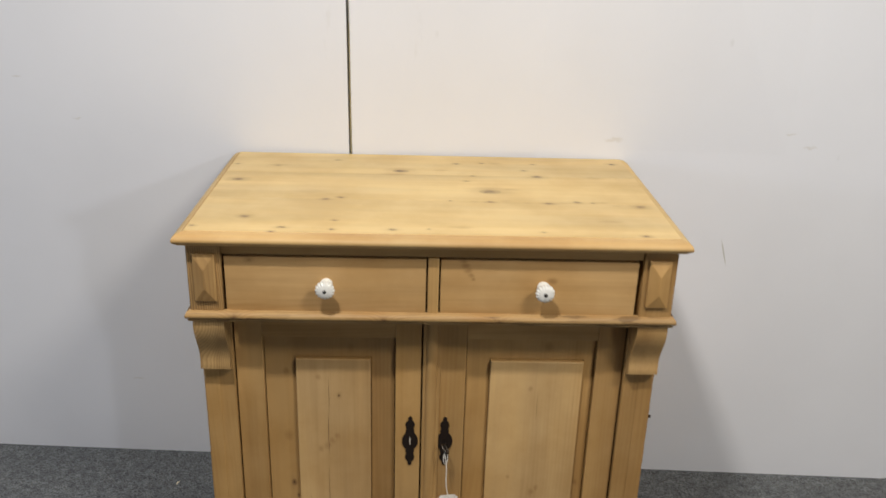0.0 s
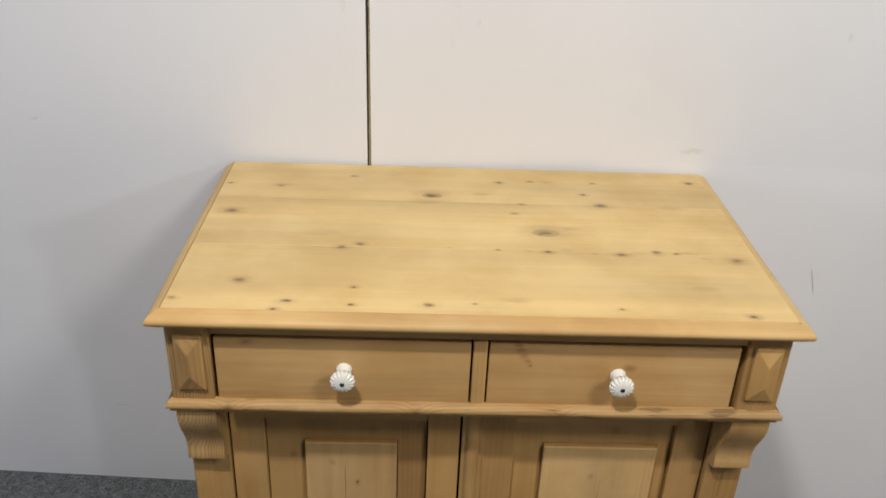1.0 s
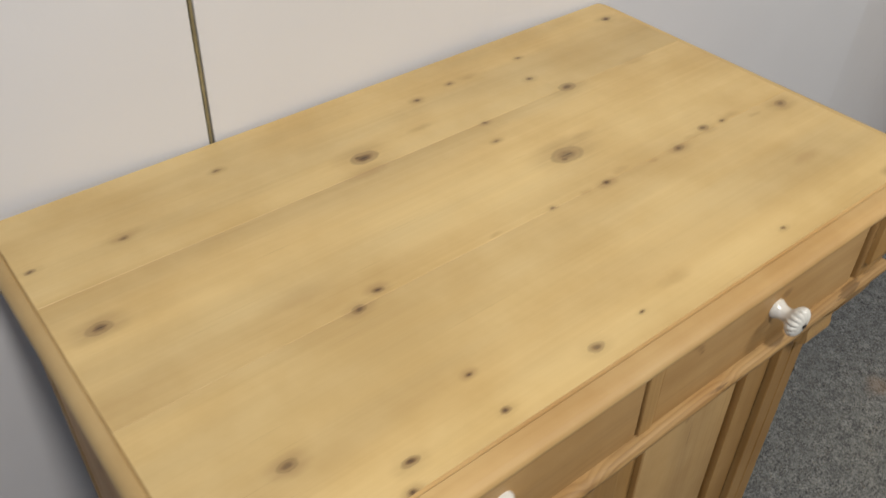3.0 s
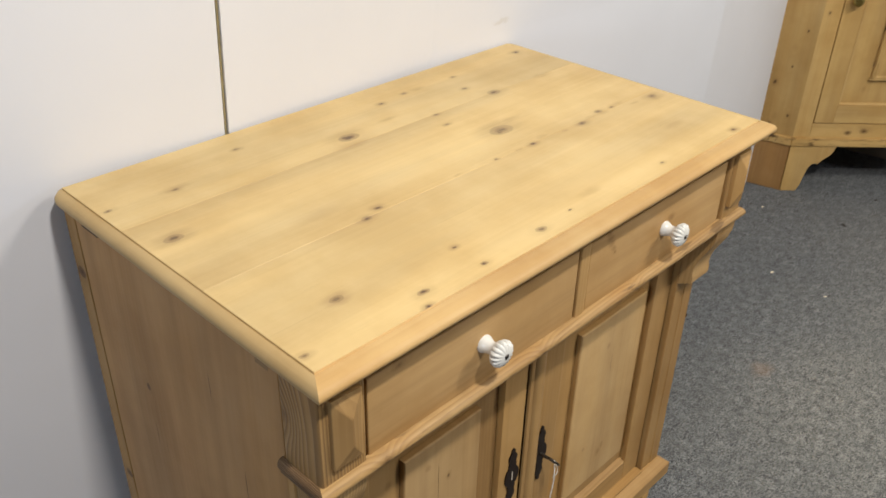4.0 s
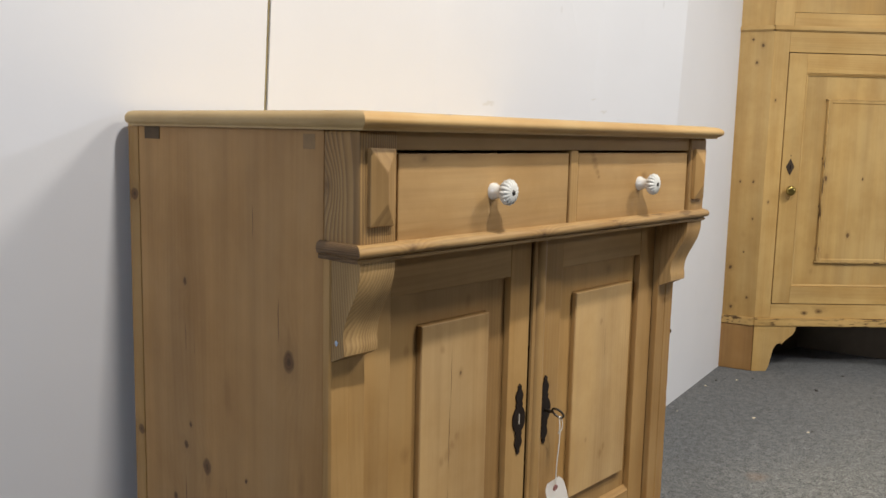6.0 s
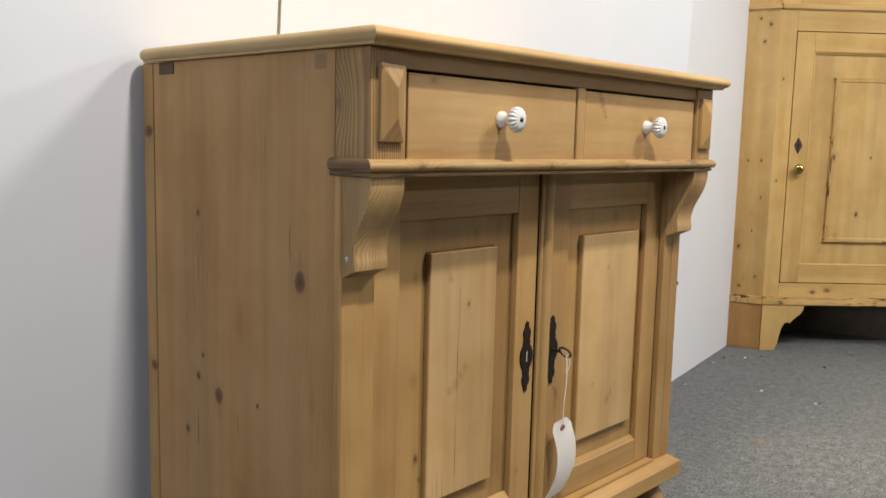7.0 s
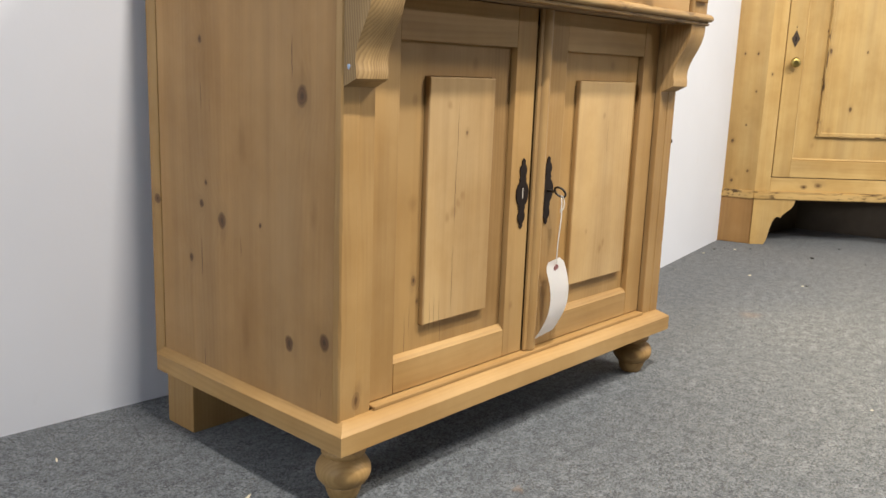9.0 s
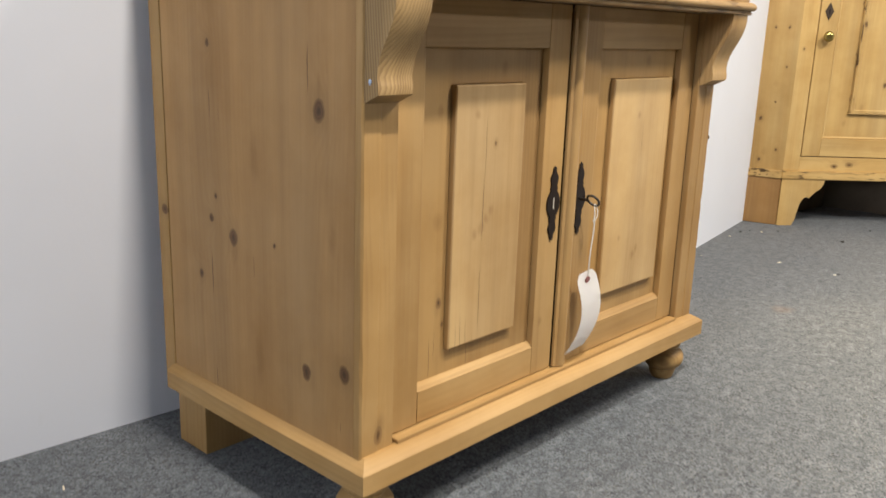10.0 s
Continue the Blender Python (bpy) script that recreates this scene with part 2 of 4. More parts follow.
def carpet_pile():
    mat, nt, bsdf = material("grey_carpet_pile")
    pos = nt.nodes.new("ShaderNodeNewGeometry").outputs["Position"]
    warp = node(nt, "ShaderNodeTexNoise", Vector=pos, Scale=160.0, Detail=2.0).outputs["Color"]
    bent = vec_node(nt, "ADD", pos, vec_node(nt, "MULTIPLY", vec_node(nt, "SUBTRACT", warp, (0.5, 0.5, 0.5)), (0.007, 0.007, 0.007)))
    fibre = node(nt, "ShaderNodeTexNoise", Vector=bent, Scale=300.0, Detail=2.0, Roughness=0.6).outputs["Color"]
    speck = node(nt, "ShaderNodeSeparateColor", i0=fibre).outputs
    fleck = noise_node(nt, bent, 165.0, 3.0, 0.75)
    tuft = noise_node(nt, bent, 50.0, 4.0, 0.7)
    clump = noise_node(nt, pos, 24.0, 3.0, 0.6)
    big = noise_node(nt, pos, 2.2, 5.0, 0.6)
    pile = math_node(nt, "ADD", math_node(nt, "MULTIPLY", speck[0], 0.55), math_node(nt, "MULTIPLY", fleck, 0.50))
    pile = math_node(nt, "ADD", pile, math_node(nt, "MULTIPLY", tuft, 0.40))
    col = mix(nt, smooth(nt, pile, 0.58, 0.90), (0.020, 0.022, 0.025), (0.275, 0.281, 0.279))
    # single pale, blue-grey and brownish threads
    col = mix(nt, smooth(nt, speck[1], 0.58, 0.68, 0.0, 0.6), col, (0.36, 0.36, 0.34))
    col = mix(nt, smooth(nt, speck[2], 0.58, 0.68, 0.0, 0.5), col, (0.21, 0.165, 0.105))
    col = mix(nt, smooth(nt, clump, 0.35, 0.65, 0.0, 0.34), col, (0.080, 0.084, 0.086))
    col = mix(nt, smooth(nt, big, 0.3, 0.7, 0.0, 0.25), col, (0.080, 0.087, 0.092))
    # lamp light painted in: a paler, warmer ellipse, darker and bluer outside
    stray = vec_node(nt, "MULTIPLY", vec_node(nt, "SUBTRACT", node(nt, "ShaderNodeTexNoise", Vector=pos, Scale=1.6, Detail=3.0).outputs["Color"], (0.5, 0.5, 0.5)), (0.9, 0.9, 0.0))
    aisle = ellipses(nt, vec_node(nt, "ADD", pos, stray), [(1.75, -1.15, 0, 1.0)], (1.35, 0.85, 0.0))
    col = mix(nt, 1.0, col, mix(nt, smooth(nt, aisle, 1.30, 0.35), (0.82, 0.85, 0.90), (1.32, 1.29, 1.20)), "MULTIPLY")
    stain = noise_node(nt, pos, 9.0, 4.0, 0.6)
    col = mix(nt, smooth(nt, stain, 0.62, 0.75, 0.0, 0.2), col, (0.16, 0.145, 0.12))
    spill = ellipses(nt, vec_node(nt, "ADD", pos, vec_node(nt, "MULTIPLY", node(nt, "ShaderNodeTexNoise", Vector=pos, Scale=40.0, Detail=3.0).outputs["Color"], (0.04, 0.04, 0))), [(1.503, -0.398, 0, 0.040), (0.302, -0.563, 0, 0.014)], (1.0, 0.7, 0.0))
    col = mix(nt, smooth(nt, spill, 1.2, 0.3, 0.0, 0.35), col, (0.24, 0.15, 0.09))
    nt.links.new(col, bsdf.inputs["Base Color"])
    bsdf.inputs["Roughness"].default_value = 0.95
    bsdf.inputs["Specular IOR Level"].default_value = 0.1
    # standing fibres catch the light at a flat view
    bsdf.inputs["Sheen Weight"].default_value = 0.2
    bsdf.inputs["Sheen Roughness"].default_value = 0.5
    bsdf.inputs["Sheen Tint"].default_value = (1.0, 0.97, 0.92, 1)
    bump = node(nt, "ShaderNodeBump", Strength=0.45, Distance=0.004, Height=math_node(nt, "ADD", math_node(nt, "MULTIPLY", fleck, 0.6), math_node(nt, "ADD", tuft, clump)))
    nt.links.new(bump.outputs[0], bsdf.inputs["Normal"])
    return mat


# Dresser's own origin in the room: the middle of its base on the carpet.
OX, OY = 0.481, -0.245
TOP_KNOTS = [(0.089, -0.205, 0.0085), (0.414, -0.127, 0.0122), (0.594, -0.257, 0.0150), (0.876, -0.334, 0.007), (0.702, -0.323, 0.0055), (0.277, -0.321, 0.0055),
             (0.143, -0.425, 0.006), (0.408, -0.480, 0.006), (0.879, -0.045, 0.006), (0.849, -0.492, 0.0045), (0.700, -0.149, 0.0095), (0.590, -0.320, 0.0045),
             (0.533, -0.064, 0.004), (0.589, -0.056, 0.003), (0.702, -0.056, 0.003), (0.757, -0.313, 0.006), (0.671, -0.480, 0.003), (0.304, -0.438, 0.003),
             (0.304, -0.485, 0.0035), (0.216, -0.478, 0.0055), (0.202, -0.500, 0.0035), (0.062, -0.477, 0.004), (0.304, -0.310, 0.0045), (0.276, -0.052, 0.0035),
             (0.153, -0.101, 0.004), (0.066, -0.096, 0.004), (0.550, -0.189, 0.003), (0.471, -0.475, 0.0025), (0.565, -0.152, 0.0035), (0.677, -0.107, 0.004),
             (0.514, -0.317, 0.0025), (0.788, -0.316, 0.003), (0.586, -0.262, 0.0065), (0.409, -0.123, 0.005)]
top_spots = [(x - OX, y - OY, 0, 0.82 * r) for x, y, r in TOP_KNOTS]
SIDE_KNOTS = [(-0.138, 0.622, 0.0045), (-0.374, 0.551, 0.011), (-0.188, 0.362, 0.010), (-0.347, 0.212, 0.009), (-0.422, 0.231, 0.0095), (-0.103, 0.293, 0.0055),
              (-0.135, 0.381, 0.005), (-0.148, 0.414, 0.003), (-0.282, 0.368, 0.003)]
side_spots = [(0, y - OY, z, 0.95 * r) for y, z, r in SIDE_KNOTS]

drawer_spots = [(0.161 - OX, 0, 0.806, 0.003)]
drawer_stains = [(x - OX, 0, z, r) for x, z, r in ((0.532, 0.809, 0.0055), (0.536, 0.801, 0.0065), (0.541, 0.792, 0.006), (0.546, 0.783, 0.005), (0.550, 0.776, 0.003), (0.69, 0.775, 0.008))]
DOOR_KNOTS = [(0.307, 0.502, 0.0022), (0.212, 0.293, 0.005), (0.086, 0.150, 0.0075), (0.220, 0.262, 0.003)]
door_spots = [(x - OX, 0, z, r) for x, z, r in DOOR_KNOTS]
DOOR_CRACKS = [(0.287, 0.500, 0.0007), (0.285, 0.415, 0.0008), (0.284, 0.290, 0.0008), (0.238, 0.235, 0.0004), (0.247, 0.238, 0.0005), (0.258, 0.236, 0.0004), (0.272, 0.205, 0.0005), (0.196, 0.210, 0.0006), (0.205, 0.235, 0.0004), (0.690, 0.480, 0.0005)]
door_cracks = [(x - OX, 0, z, r) for x, z, r in DOOR_CRACKS]

TOP_STAINS = [(0.401, -0.150, 0.011), (0.242, -0.275, 0.012), (0.638, -0.240, 0.007), (0.804, -0.314, 0.006), (0.730, -0.317, 0.005), (0.528, -0.463, 0.008), (0.818, -0.151, 0.009), (0.801, -0.421, 0.009), (0.66, -0.322, 0.003), (0.73, -0.319, 0.003), (0.83, -0.330, 0.004),
              (0.155, -0.098, 0.008), (0.620, -0.313, 0.005), (0.560, -0.318, 0.003), (0.44, -0.315, 0.003), (0.62, -0.055, 0.006), (0.50, -0.115, 0.006)]
top_stains = [(x - OX, y - OY, 0, r) for x, y, r in TOP_STAINS]
top_cracks = [(0.594 - OX, -0.257 - OY, 0, 0.0012), (0.414 - OX, -0.127 - OY, 0, 0.0010), (0.089 - OX, -0.205 - OY, 0, 0.0010)]
PINE_TOP = pine("pine_top_boards", "x", light=(0.625, 0.482, 0.245), dark=(0.425, 0.282, 0.115), knots=top_spots, flat="z", pins=False, cracks=top_cracks, crack_length=8.0, stains=top_stains, stripes=0.03, knot_floor=0.7, gloss=0.44, knot_tone=0.95, tone_range=0.6, sheen=0.5, stain_depth=0.30, contrast=0.7)
PINE_X = pine("pine_rail", "x")
PINE_DRAWER = pine("pine_drawer_front", "x", light=(0.50, 0.330, 0.158), knots=drawer_spots, flat="y", pins=False, stains=drawer_stains, stain_length=1.3, stain_depth=0.6)
PINE_Z = pine("pine_upright", "z", flat="y")
DOOR_STAINS = [(0.282, 0.388, 0.008), (0.292, 0.400, 0.006), (0.302, 0.412, 0.006), (0.270, 0.380, 0.006), (0.267, 0.543, 0.005), (0.690, 0.281, 0.007), (0.700, 0.292, 0.006), (0.641, 0.318, 0.005), (0.675, 0.522, 0.005),
               (0.707, 0.609, 0.008), (0.330, 0.600, 0.008), (0.206, 0.405, 0.010), (0.090, 0.165, 0.010), (0.205, 0.55, 0.006), (0.78, 0.30, 0.006), (0.43, 0.22, 0.006)]
door_stains = [(x - OX, 0, z, r) for x, z, r in DOOR_STAINS]
PINE_DOOR = pine("pine_door_wood", "z", light=(0.405, 0.256, 0.108), dark=(0.212, 0.114, 0.042), knots=door_spots, cracks=door_cracks, flat="y", pins=False, stains=door_stains, stain_length=1.4, stain_depth=0.38, knot_floor=0.75)
PINE_FIELD = pine("pine_door_field", "z", light=(0.52, 0.358, 0.180), dark=(0.31, 0.185, 0.078), knots=door_spots, cracks=door_cracks, flat="y", pins=False, stains=door_stains, stain_length=1.4, stain_depth=0.38, knot_floor=0.75)
PINE_SIDE = pine("pine_side_boards", "z", knots=side_spots, flat="x", light=(0.408, 0.246, 0.106), dark=(0.250, 0.137, 0.052), pins=False, knot_floor=0.9, crack_length=30.0, knot_tone=0.85, tone_range=0.45, knot_length=1.3, stripes=0.08,
                 cracks=[(0, y - OY, z, q) for y, z, q in ((-0.138, 0.54, 0.0008), (-0.133, 0.30, 0.0012), (-0.136, 0.14, 0.0008), (-0.353, 0.60, 0.0011), (-0.16, 0.53, 0.0004), (-0.415, 0.157, 0.0003), (-0.30, 0.72, 0.0008), (-0.235, 0.33, 0.0006))],
                 stains=[(0, y - OY, z, q) for y, z, q in ((-0.374, 0.575, 0.006), (-0.19, 0.34, 0.007), (-0.24, 0.48, 0.010), (-0.245, 0.20, 0.010), (-0.40, 0.40, 0.007))], stain_length=3.5)
PINE_BACK = pine("pine_back_stile", "z", knots=[(0, -0.004 - OY, 0.737, 0.011), (0, -0.008 - OY, 0.373, 0.009)], flat="x", pins=False, knot_floor=0.95, knot_length=0.8)
PINE_Y = pine("pine_cross_grain", "y")
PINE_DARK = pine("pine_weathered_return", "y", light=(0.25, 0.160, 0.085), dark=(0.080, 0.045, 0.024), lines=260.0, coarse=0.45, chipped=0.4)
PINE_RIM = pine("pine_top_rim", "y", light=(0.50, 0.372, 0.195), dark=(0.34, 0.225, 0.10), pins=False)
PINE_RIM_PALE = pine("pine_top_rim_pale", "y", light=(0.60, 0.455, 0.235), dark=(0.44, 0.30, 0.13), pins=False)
PINE_COARSE = pine("pine_coarse_grain", "z", light=(0.400, 0.258, 0.118), dark=(0.115, 0.064, 0.028), lines=190.0, coarse=0.30, flat="x", knots=[(0, -0.448 - OY, 0.775, 0.007)], pins=False)
PINE_BRACKET = pine("pine_bracket", "z", light=(0.45, 0.305, 0.145), dark=(0.15, 0.086, 0.036), lines=220.0, coarse=0.20, flat="x", pins=False)
PINE_GRAINY = pine("pine_grainy_block", "z", light=(0.44, 0.288, 0.130), dark=(0.19, 0.105, 0.042), lines=240.0, coarse=0.10, flat="x", pins=False)
PINE_EDGE = pine("pine_worn_edge", "x", light=(0.54, 0.380, 0.185), dark=(0.36, 0.215, 0.085), redness=0.03, stripes=0.04)
PINE_WAIST = pine("pine_waist_bead", "x", light=(0.50, 0.345, 0.165), dark=(0.15, 0.078, 0.032), lines=150.0, coarse=0.06, knots=[(0.132 - OX, 0, 0.702, 0.004), (0.395 - OX, 0, 0.70, 0.004), (0.60 - OX, 0, 0.70, 0.003)], flat="y", pins=False, chipped=0.5, redness=0.04)
PINE_TURNED = pine("pine_turned", "z", light=(0.47, 0.315, 0.137), lines=150.0, coarse=0.06, flat="y")
BRONZE = plain("dull_brown_lock_plate", (0.10, 0.072, 0.052), 0.45, 0.7, 0.4, 120.0, 0.3)
KEYHOLE = plain("pale_keyhole", (0.50, 0.44, 0.36), 0.5)
BLUE_PAINT = plain("pale_blue_paint", (0.36, 0.44, 0.58), 0.5)
JOINT = plain("shallow_old_joint", (0.27, 0.17, 0.08), 0.8, 0.0, 0.4, 60.0)
# near-black colour standing in for the shade inside gaps
GAP_SHADE = plain("dark_gap_shade", (0.06, 0.04, 0.025), 0.8)
SOCKET = plain("dark_brown_joint", (0.10, 0.062, 0.030), 0.8, 0.0, 0.5, 60.0)
INSIDE_DARK = plain("dark_shade_backing", (0.15, 0.115, 0.08), 0.85, 0.0, 0.4, 12.0)
INSIDE = plain("raw_inside_wood", (0.28, 0.18, 0.09), 0.8)
IRON = plain("blackened_iron", (0.024, 0.015, 0.011), 0.5, 0.6, 0.5, 120.0, 0.4)
STEEL = plain("dull_key_steel", (0.10, 0.09, 0.08), 0.4, 1.0, 0.4, 150.0)
PORCELAIN = plain("white_porcelain", (0.68, 0.67, 0.63), 0.2, 0.0, 0.04, 30.0, 0.02)
BRASS = plain("tarnished_brass", (0.36, 0.27, 0.085), 0.3, 1.0, 0.4, 90.0)
PAPER = plain("white_tag_card", (0.88, 0.87, 0.85), 0.7, 0.0, 0.03, 60.0, 0.05)
WASHER = plain("red_brown_washer", (0.26, 0.10, 0.09), 0.7)
STRING = plain("white_cotton_string", (0.75, 0.72, 0.66), 0.9, 0.0, 0.2, 400.0, 0.4)
WALL = wall_paint()
CARPET = carpet_pile()
SEAM = plain("olive_seam_wood", (0.34, 0.29, 0.16), 0.8, 0.0, 0.5, 45.0)
FILLER = plain("grey_seam_filler", (0.34, 0.33, 0.28), 0.8, 0.0, 0.3, 50.0)
CEILING = plain("grey_ceiling", (0.25, 0.25, 0.25), 0.9)
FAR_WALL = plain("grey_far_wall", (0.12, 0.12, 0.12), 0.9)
CHIP = plain("pale_wood_chip", (0.70, 0.62, 0.45), 0.8)
DIRT = plain("dark_grit", (0.05, 0.045, 0.04), 0.9)


# ---- mesh helpers ----
def part(name, bm, mat, parent=None, label="", at=None, smooth_angle=None):
    """One mesh object from a bmesh, under a thing or a part."""
    me = bpy.data.meshes.new(name)
    bmesh.ops.recalc_face_normals(bm, faces=bm.faces[:])
    bm.to_mesh(me)
    bm.free()
    for m in (mat if isinstance(mat, (list, tuple)) else [mat]):
        me.materials.append(m)
    if smooth_angle:
        me.set_sharp_from_angle(angle=radians(smooth_angle))
        for p in me.polygons:
            p.use_smooth = True
    ob = new(name, me)
    if parent:
        ob.parent = parent
    if at:
        ob.location = at
    if label:
        tagged(ob, label)
    return ob


def thing(name, x, y, z, label, category, group="", kind="", turn=0.0):
    ob = new(name)
    ob.matrix_world = pose(x, y, z, 0, 0, turn)
    ob.empty_display_size = 0.1
    return tagged(ob, label, category, group, kind)


def box(x0, x1, y0, y1, z0, z1, bevel=0.0015, seg=2, bm=None):
    bm = bm or bmesh.new()
    made = bmesh.ops.create_cube(bm, size=1.0)["verts"]
    for v in made:
        v.co = Vector(((x0 + x1) / 2 + v.co.x * (x1 - x0), (y0 + y1) / 2 + v.co.y * (y1 - y0), (z0 + z1) / 2 + v.co.z * (z1 - z0)))
    if bevel:
        edges = list({e for v in made for e in v.link_edges})
        bmesh.ops.bevel(bm, geom=edges, offset=bevel, segments=seg, affect="EDGES", profile=0.6)
    return bm


def sweep(profile, stations, bm=None):
    """A closed profile of (outward, z) carried along stations (x, y, outward x, outward y)."""
    bm = bm or bmesh.new()
    rings = [[bm.verts.new((x + ox * o, y + oy * o, z)) for o, z in profile] for x, y, ox, oy in stations]
    for a, b in zip(rings, rings[1:]):
        for i in range(len(profile)):
            j = (i + 1) % len(profile)
            bm.faces.new((a[i], a[j], b[j], b[i]))
    bm.faces.new(rings[0]), bm.faces.new(rings[-1][::-1])
    return bm


def worn(stations, steps, amount, seed):
    """The same run with many stations, each a little more or less worn away; the mitred ends stay."""
    dice, out = random.Random(seed), []
    for a, b in zip(stations, stations[1:]):
        slow, quick = 0.0, 0.0
        for i in range(steps):
            slow = 0.8 * slow + 0.45 * dice.uniform(-1, 1)
            quick = dice.uniform(-1, 1) * (dice.random() < 0.3)
            k = 1.0 if i == 0 else 1.0 + amount * (0.6 * slow + 0.5 * quick)
            t = i / steps
            out.append((a[0] + (b[0] - a[0]) * t, a[1] + (b[1] - a[1]) * t, (a[2] + (b[2] - a[2]) * t), (a[3] + (b[3] - a[3]) * t) * k))
    out.append(stations[-1])
    return out


def lathe(profile, steps=32, flutes=0, depth=0.0, fluted=(), bm=None):
    """Turned about z from (radius, z); rings named in fluted are drawn in between their lobes."""
    bm = bm or bmesh.new()
    rings = []
    for k, (r, z) in enumerate(profile):
        ring = []
        for i in range(steps):
            a = 2 * math.pi * i / steps
            cut = depth * (1 - abs(math.cos(a * flutes / 2))) if k in fluted else 0.0
            ring.append(bm.verts.new((r * (1 - cut) * math.cos(a), r * (1 - cut) * math.sin(a), z)))
        rings.append(ring)
    for a, b in zip(rings, rings[1:]):
        for i in range(steps):
            j = (i + 1) % steps
            bm.faces.new((a[i], a[j], b[j], b[i]))
    bm.faces.new(rings[0][::-1]), bm.faces.new(rings[-1])
    return bm


def prism(outline, axis, lo, hi, bm=None):
    """An outline of (a, b) pushed along an axis: for x (y, z), for y (x, z), for z (x, y)."""
    bm = bm or bmesh.new()
    place = {"x": lambda a, b, c: (c, a, b), "y": lambda a, b, c: (a, c, b), "z": lambda a, b, c: (a, b, c)}[axis]
    near = [bm.verts.new(place(a, b, lo)) for a, b in outline]
    far = [bm.verts.new(place(a, b, hi)) for a, b in outline]
    for i in range(len(outline)):
        j = (i + 1) % len(outline)
        bm.faces.new((near[i], near[j], far[j], far[i]))
    bm.faces.new(near[::-1]), bm.faces.new(far)
    return bm


def tube(points, radius, sides=8, bm=None, closed=False):
    """A round cord through points."""
    bm = bm or bmesh.new()
    pts = [Vector(p) for p in points]
    n, rings = len(pts), []
    for i, p in enumerate(pts):
        a = pts[(i - 1) % n] if closed or i else p
        b = pts[(i + 1) % n] if closed or i < n - 1 else p
        d = (b - a).normalized()
        u = d.orthogonal().normalized() if i == 0 else (rings_u - d * rings_u.dot(d)).normalized()
        rings_u = u
        w = d.cross(u)
        rings.append([bm.verts.new(p + radius * (math.cos(t) * u + math.sin(t) * w)) for t in (2 * math.pi * k / sides for k in range(sides))])
    pairs = list(zip(rings, rings[1:])) + ([(rings[-1], rings[0])] if closed else [])
    for a, b in pairs:
        for k in range(sides):
            m = (k + 1) % sides
            bm.faces.new((a[k], a[m], b[m], b[k]))
    if not closed:
        bm.faces.new(rings[0][::-1]), bm.faces.new(rings[-1])
    return bm


# ---- the room ----
def wall_slab(name, x0, y0, x1, y1, z0, z1, thick, mat, label, lean=0.0, lean_end=None):
    """An upright slab whose visible face runs from (x0, y0) to (x1, y1) at the floor and leans out by lean metres a metre."""
    d = Vector((x1 - x0, y1 - y0, 0)).normalized()
    n = Vector((-d.y, d.x, 0))
    bm = bmesh.new()
    lower, upper = [], []
    for z, row in ((z0, lower), (z1, upper)):
        far_lean = lean if lean_end is None else lean_end
        for p, tip in ((Vector((x0, y0, 0)), lean), (Vector((x1, y1, 0)), far_lean), (Vector((x1, y1, 0)) + n * thick, far_lean), (Vector((x0, y0, 0)) + n * thick, lean)):
            row.append(bm.verts.new(p - n * tip * z + Vector((0, 0, z))))
    for i in range(4):
        j = (i + 1) % 4
        bm.faces.new((lower[i], lower[j], upper[j], upper[i]))
    bm.faces.new(lower[::-1]), bm.faces.new(upper)
    return tagged(part(name, bm, mat), label, "wall", kind="structure")


LEAN, HEIGHT = 0.072, 2.95
back_y = lambda x: 0.066 - 0.050 * (x - 0.3)
SEAM_X, GAP = 0.302, 0.0035
wall_slab("wall_north_west", -6.1, back_y(-6.1), SEAM_X - GAP, back_y(SEAM_X - GAP), 0, HEIGHT, 0.03, WALL, "white painted board wall with faint scuffs", LEAN)
wall_slab("wall_north_middle", SEAM_X + GAP, back_y(SEAM_X + GAP), 1.695, back_y(1.695), 0, HEIGHT, 0.03, WALL, "white painted board wall with faint scuffs", LEAN, 0.038)
# near-black board added so that the joint reads as a shaded gap
wall_slab("wall_backing", SEAM_X - 0.12, back_y(SEAM_X) + 0.032, SEAM_X + 0.12, back_y(SEAM_X) + 0.032, 0, HEIGHT, 0.02, GAP_SHADE, "near-black board added as shade behind the joint of two boards", LEAN)
wall_slab("wall_trim_seam", SEAM_X - GAP, back_y(SEAM_X) + 0.004, SEAM_X - GAP * 0.15, back_y(SEAM_X) + 0.004, 0, 1.15, 0.022, SEAM, "olive brown raw edge in the wall joint", LEAN)
wall_slab("wall_trim_filler", SEAM_X - GAP, back_y(SEAM_X) + 0.003, SEAM_X + GAP, back_y(SEAM_X) + 0.003, 1.15, HEIGHT, 0.025, FILLER, "grey filler strip in the wall joint", LEAN)
wall_slab("wall_north_east", 1.69, -0.005, 3.3, -0.005 + 0.165 * 1.61, 0, HEIGHT, 0.05, WALL, "white painted wall beside the corner cupboard")
wall_slab("wall_east", 3.08, 0.5, 3.08, -1.6, 0, HEIGHT, 0.1, WALL, "plain white side wall")
# unseen walls and ceiling added, kept dark to cut bounced light
wall_slab("wall_far_east", 5.5, -1.5, 5.5, -7.0, 0, HEIGHT, 0.1, FAR_WALL, "unseen dark grey wall added at the far right")
wall_slab("wall_far_north", 3.18, -1.5, 5.6, -1.5, 0, HEIGHT, 0.1, FAR_WALL, "unseen dark grey wall added to close the far right")
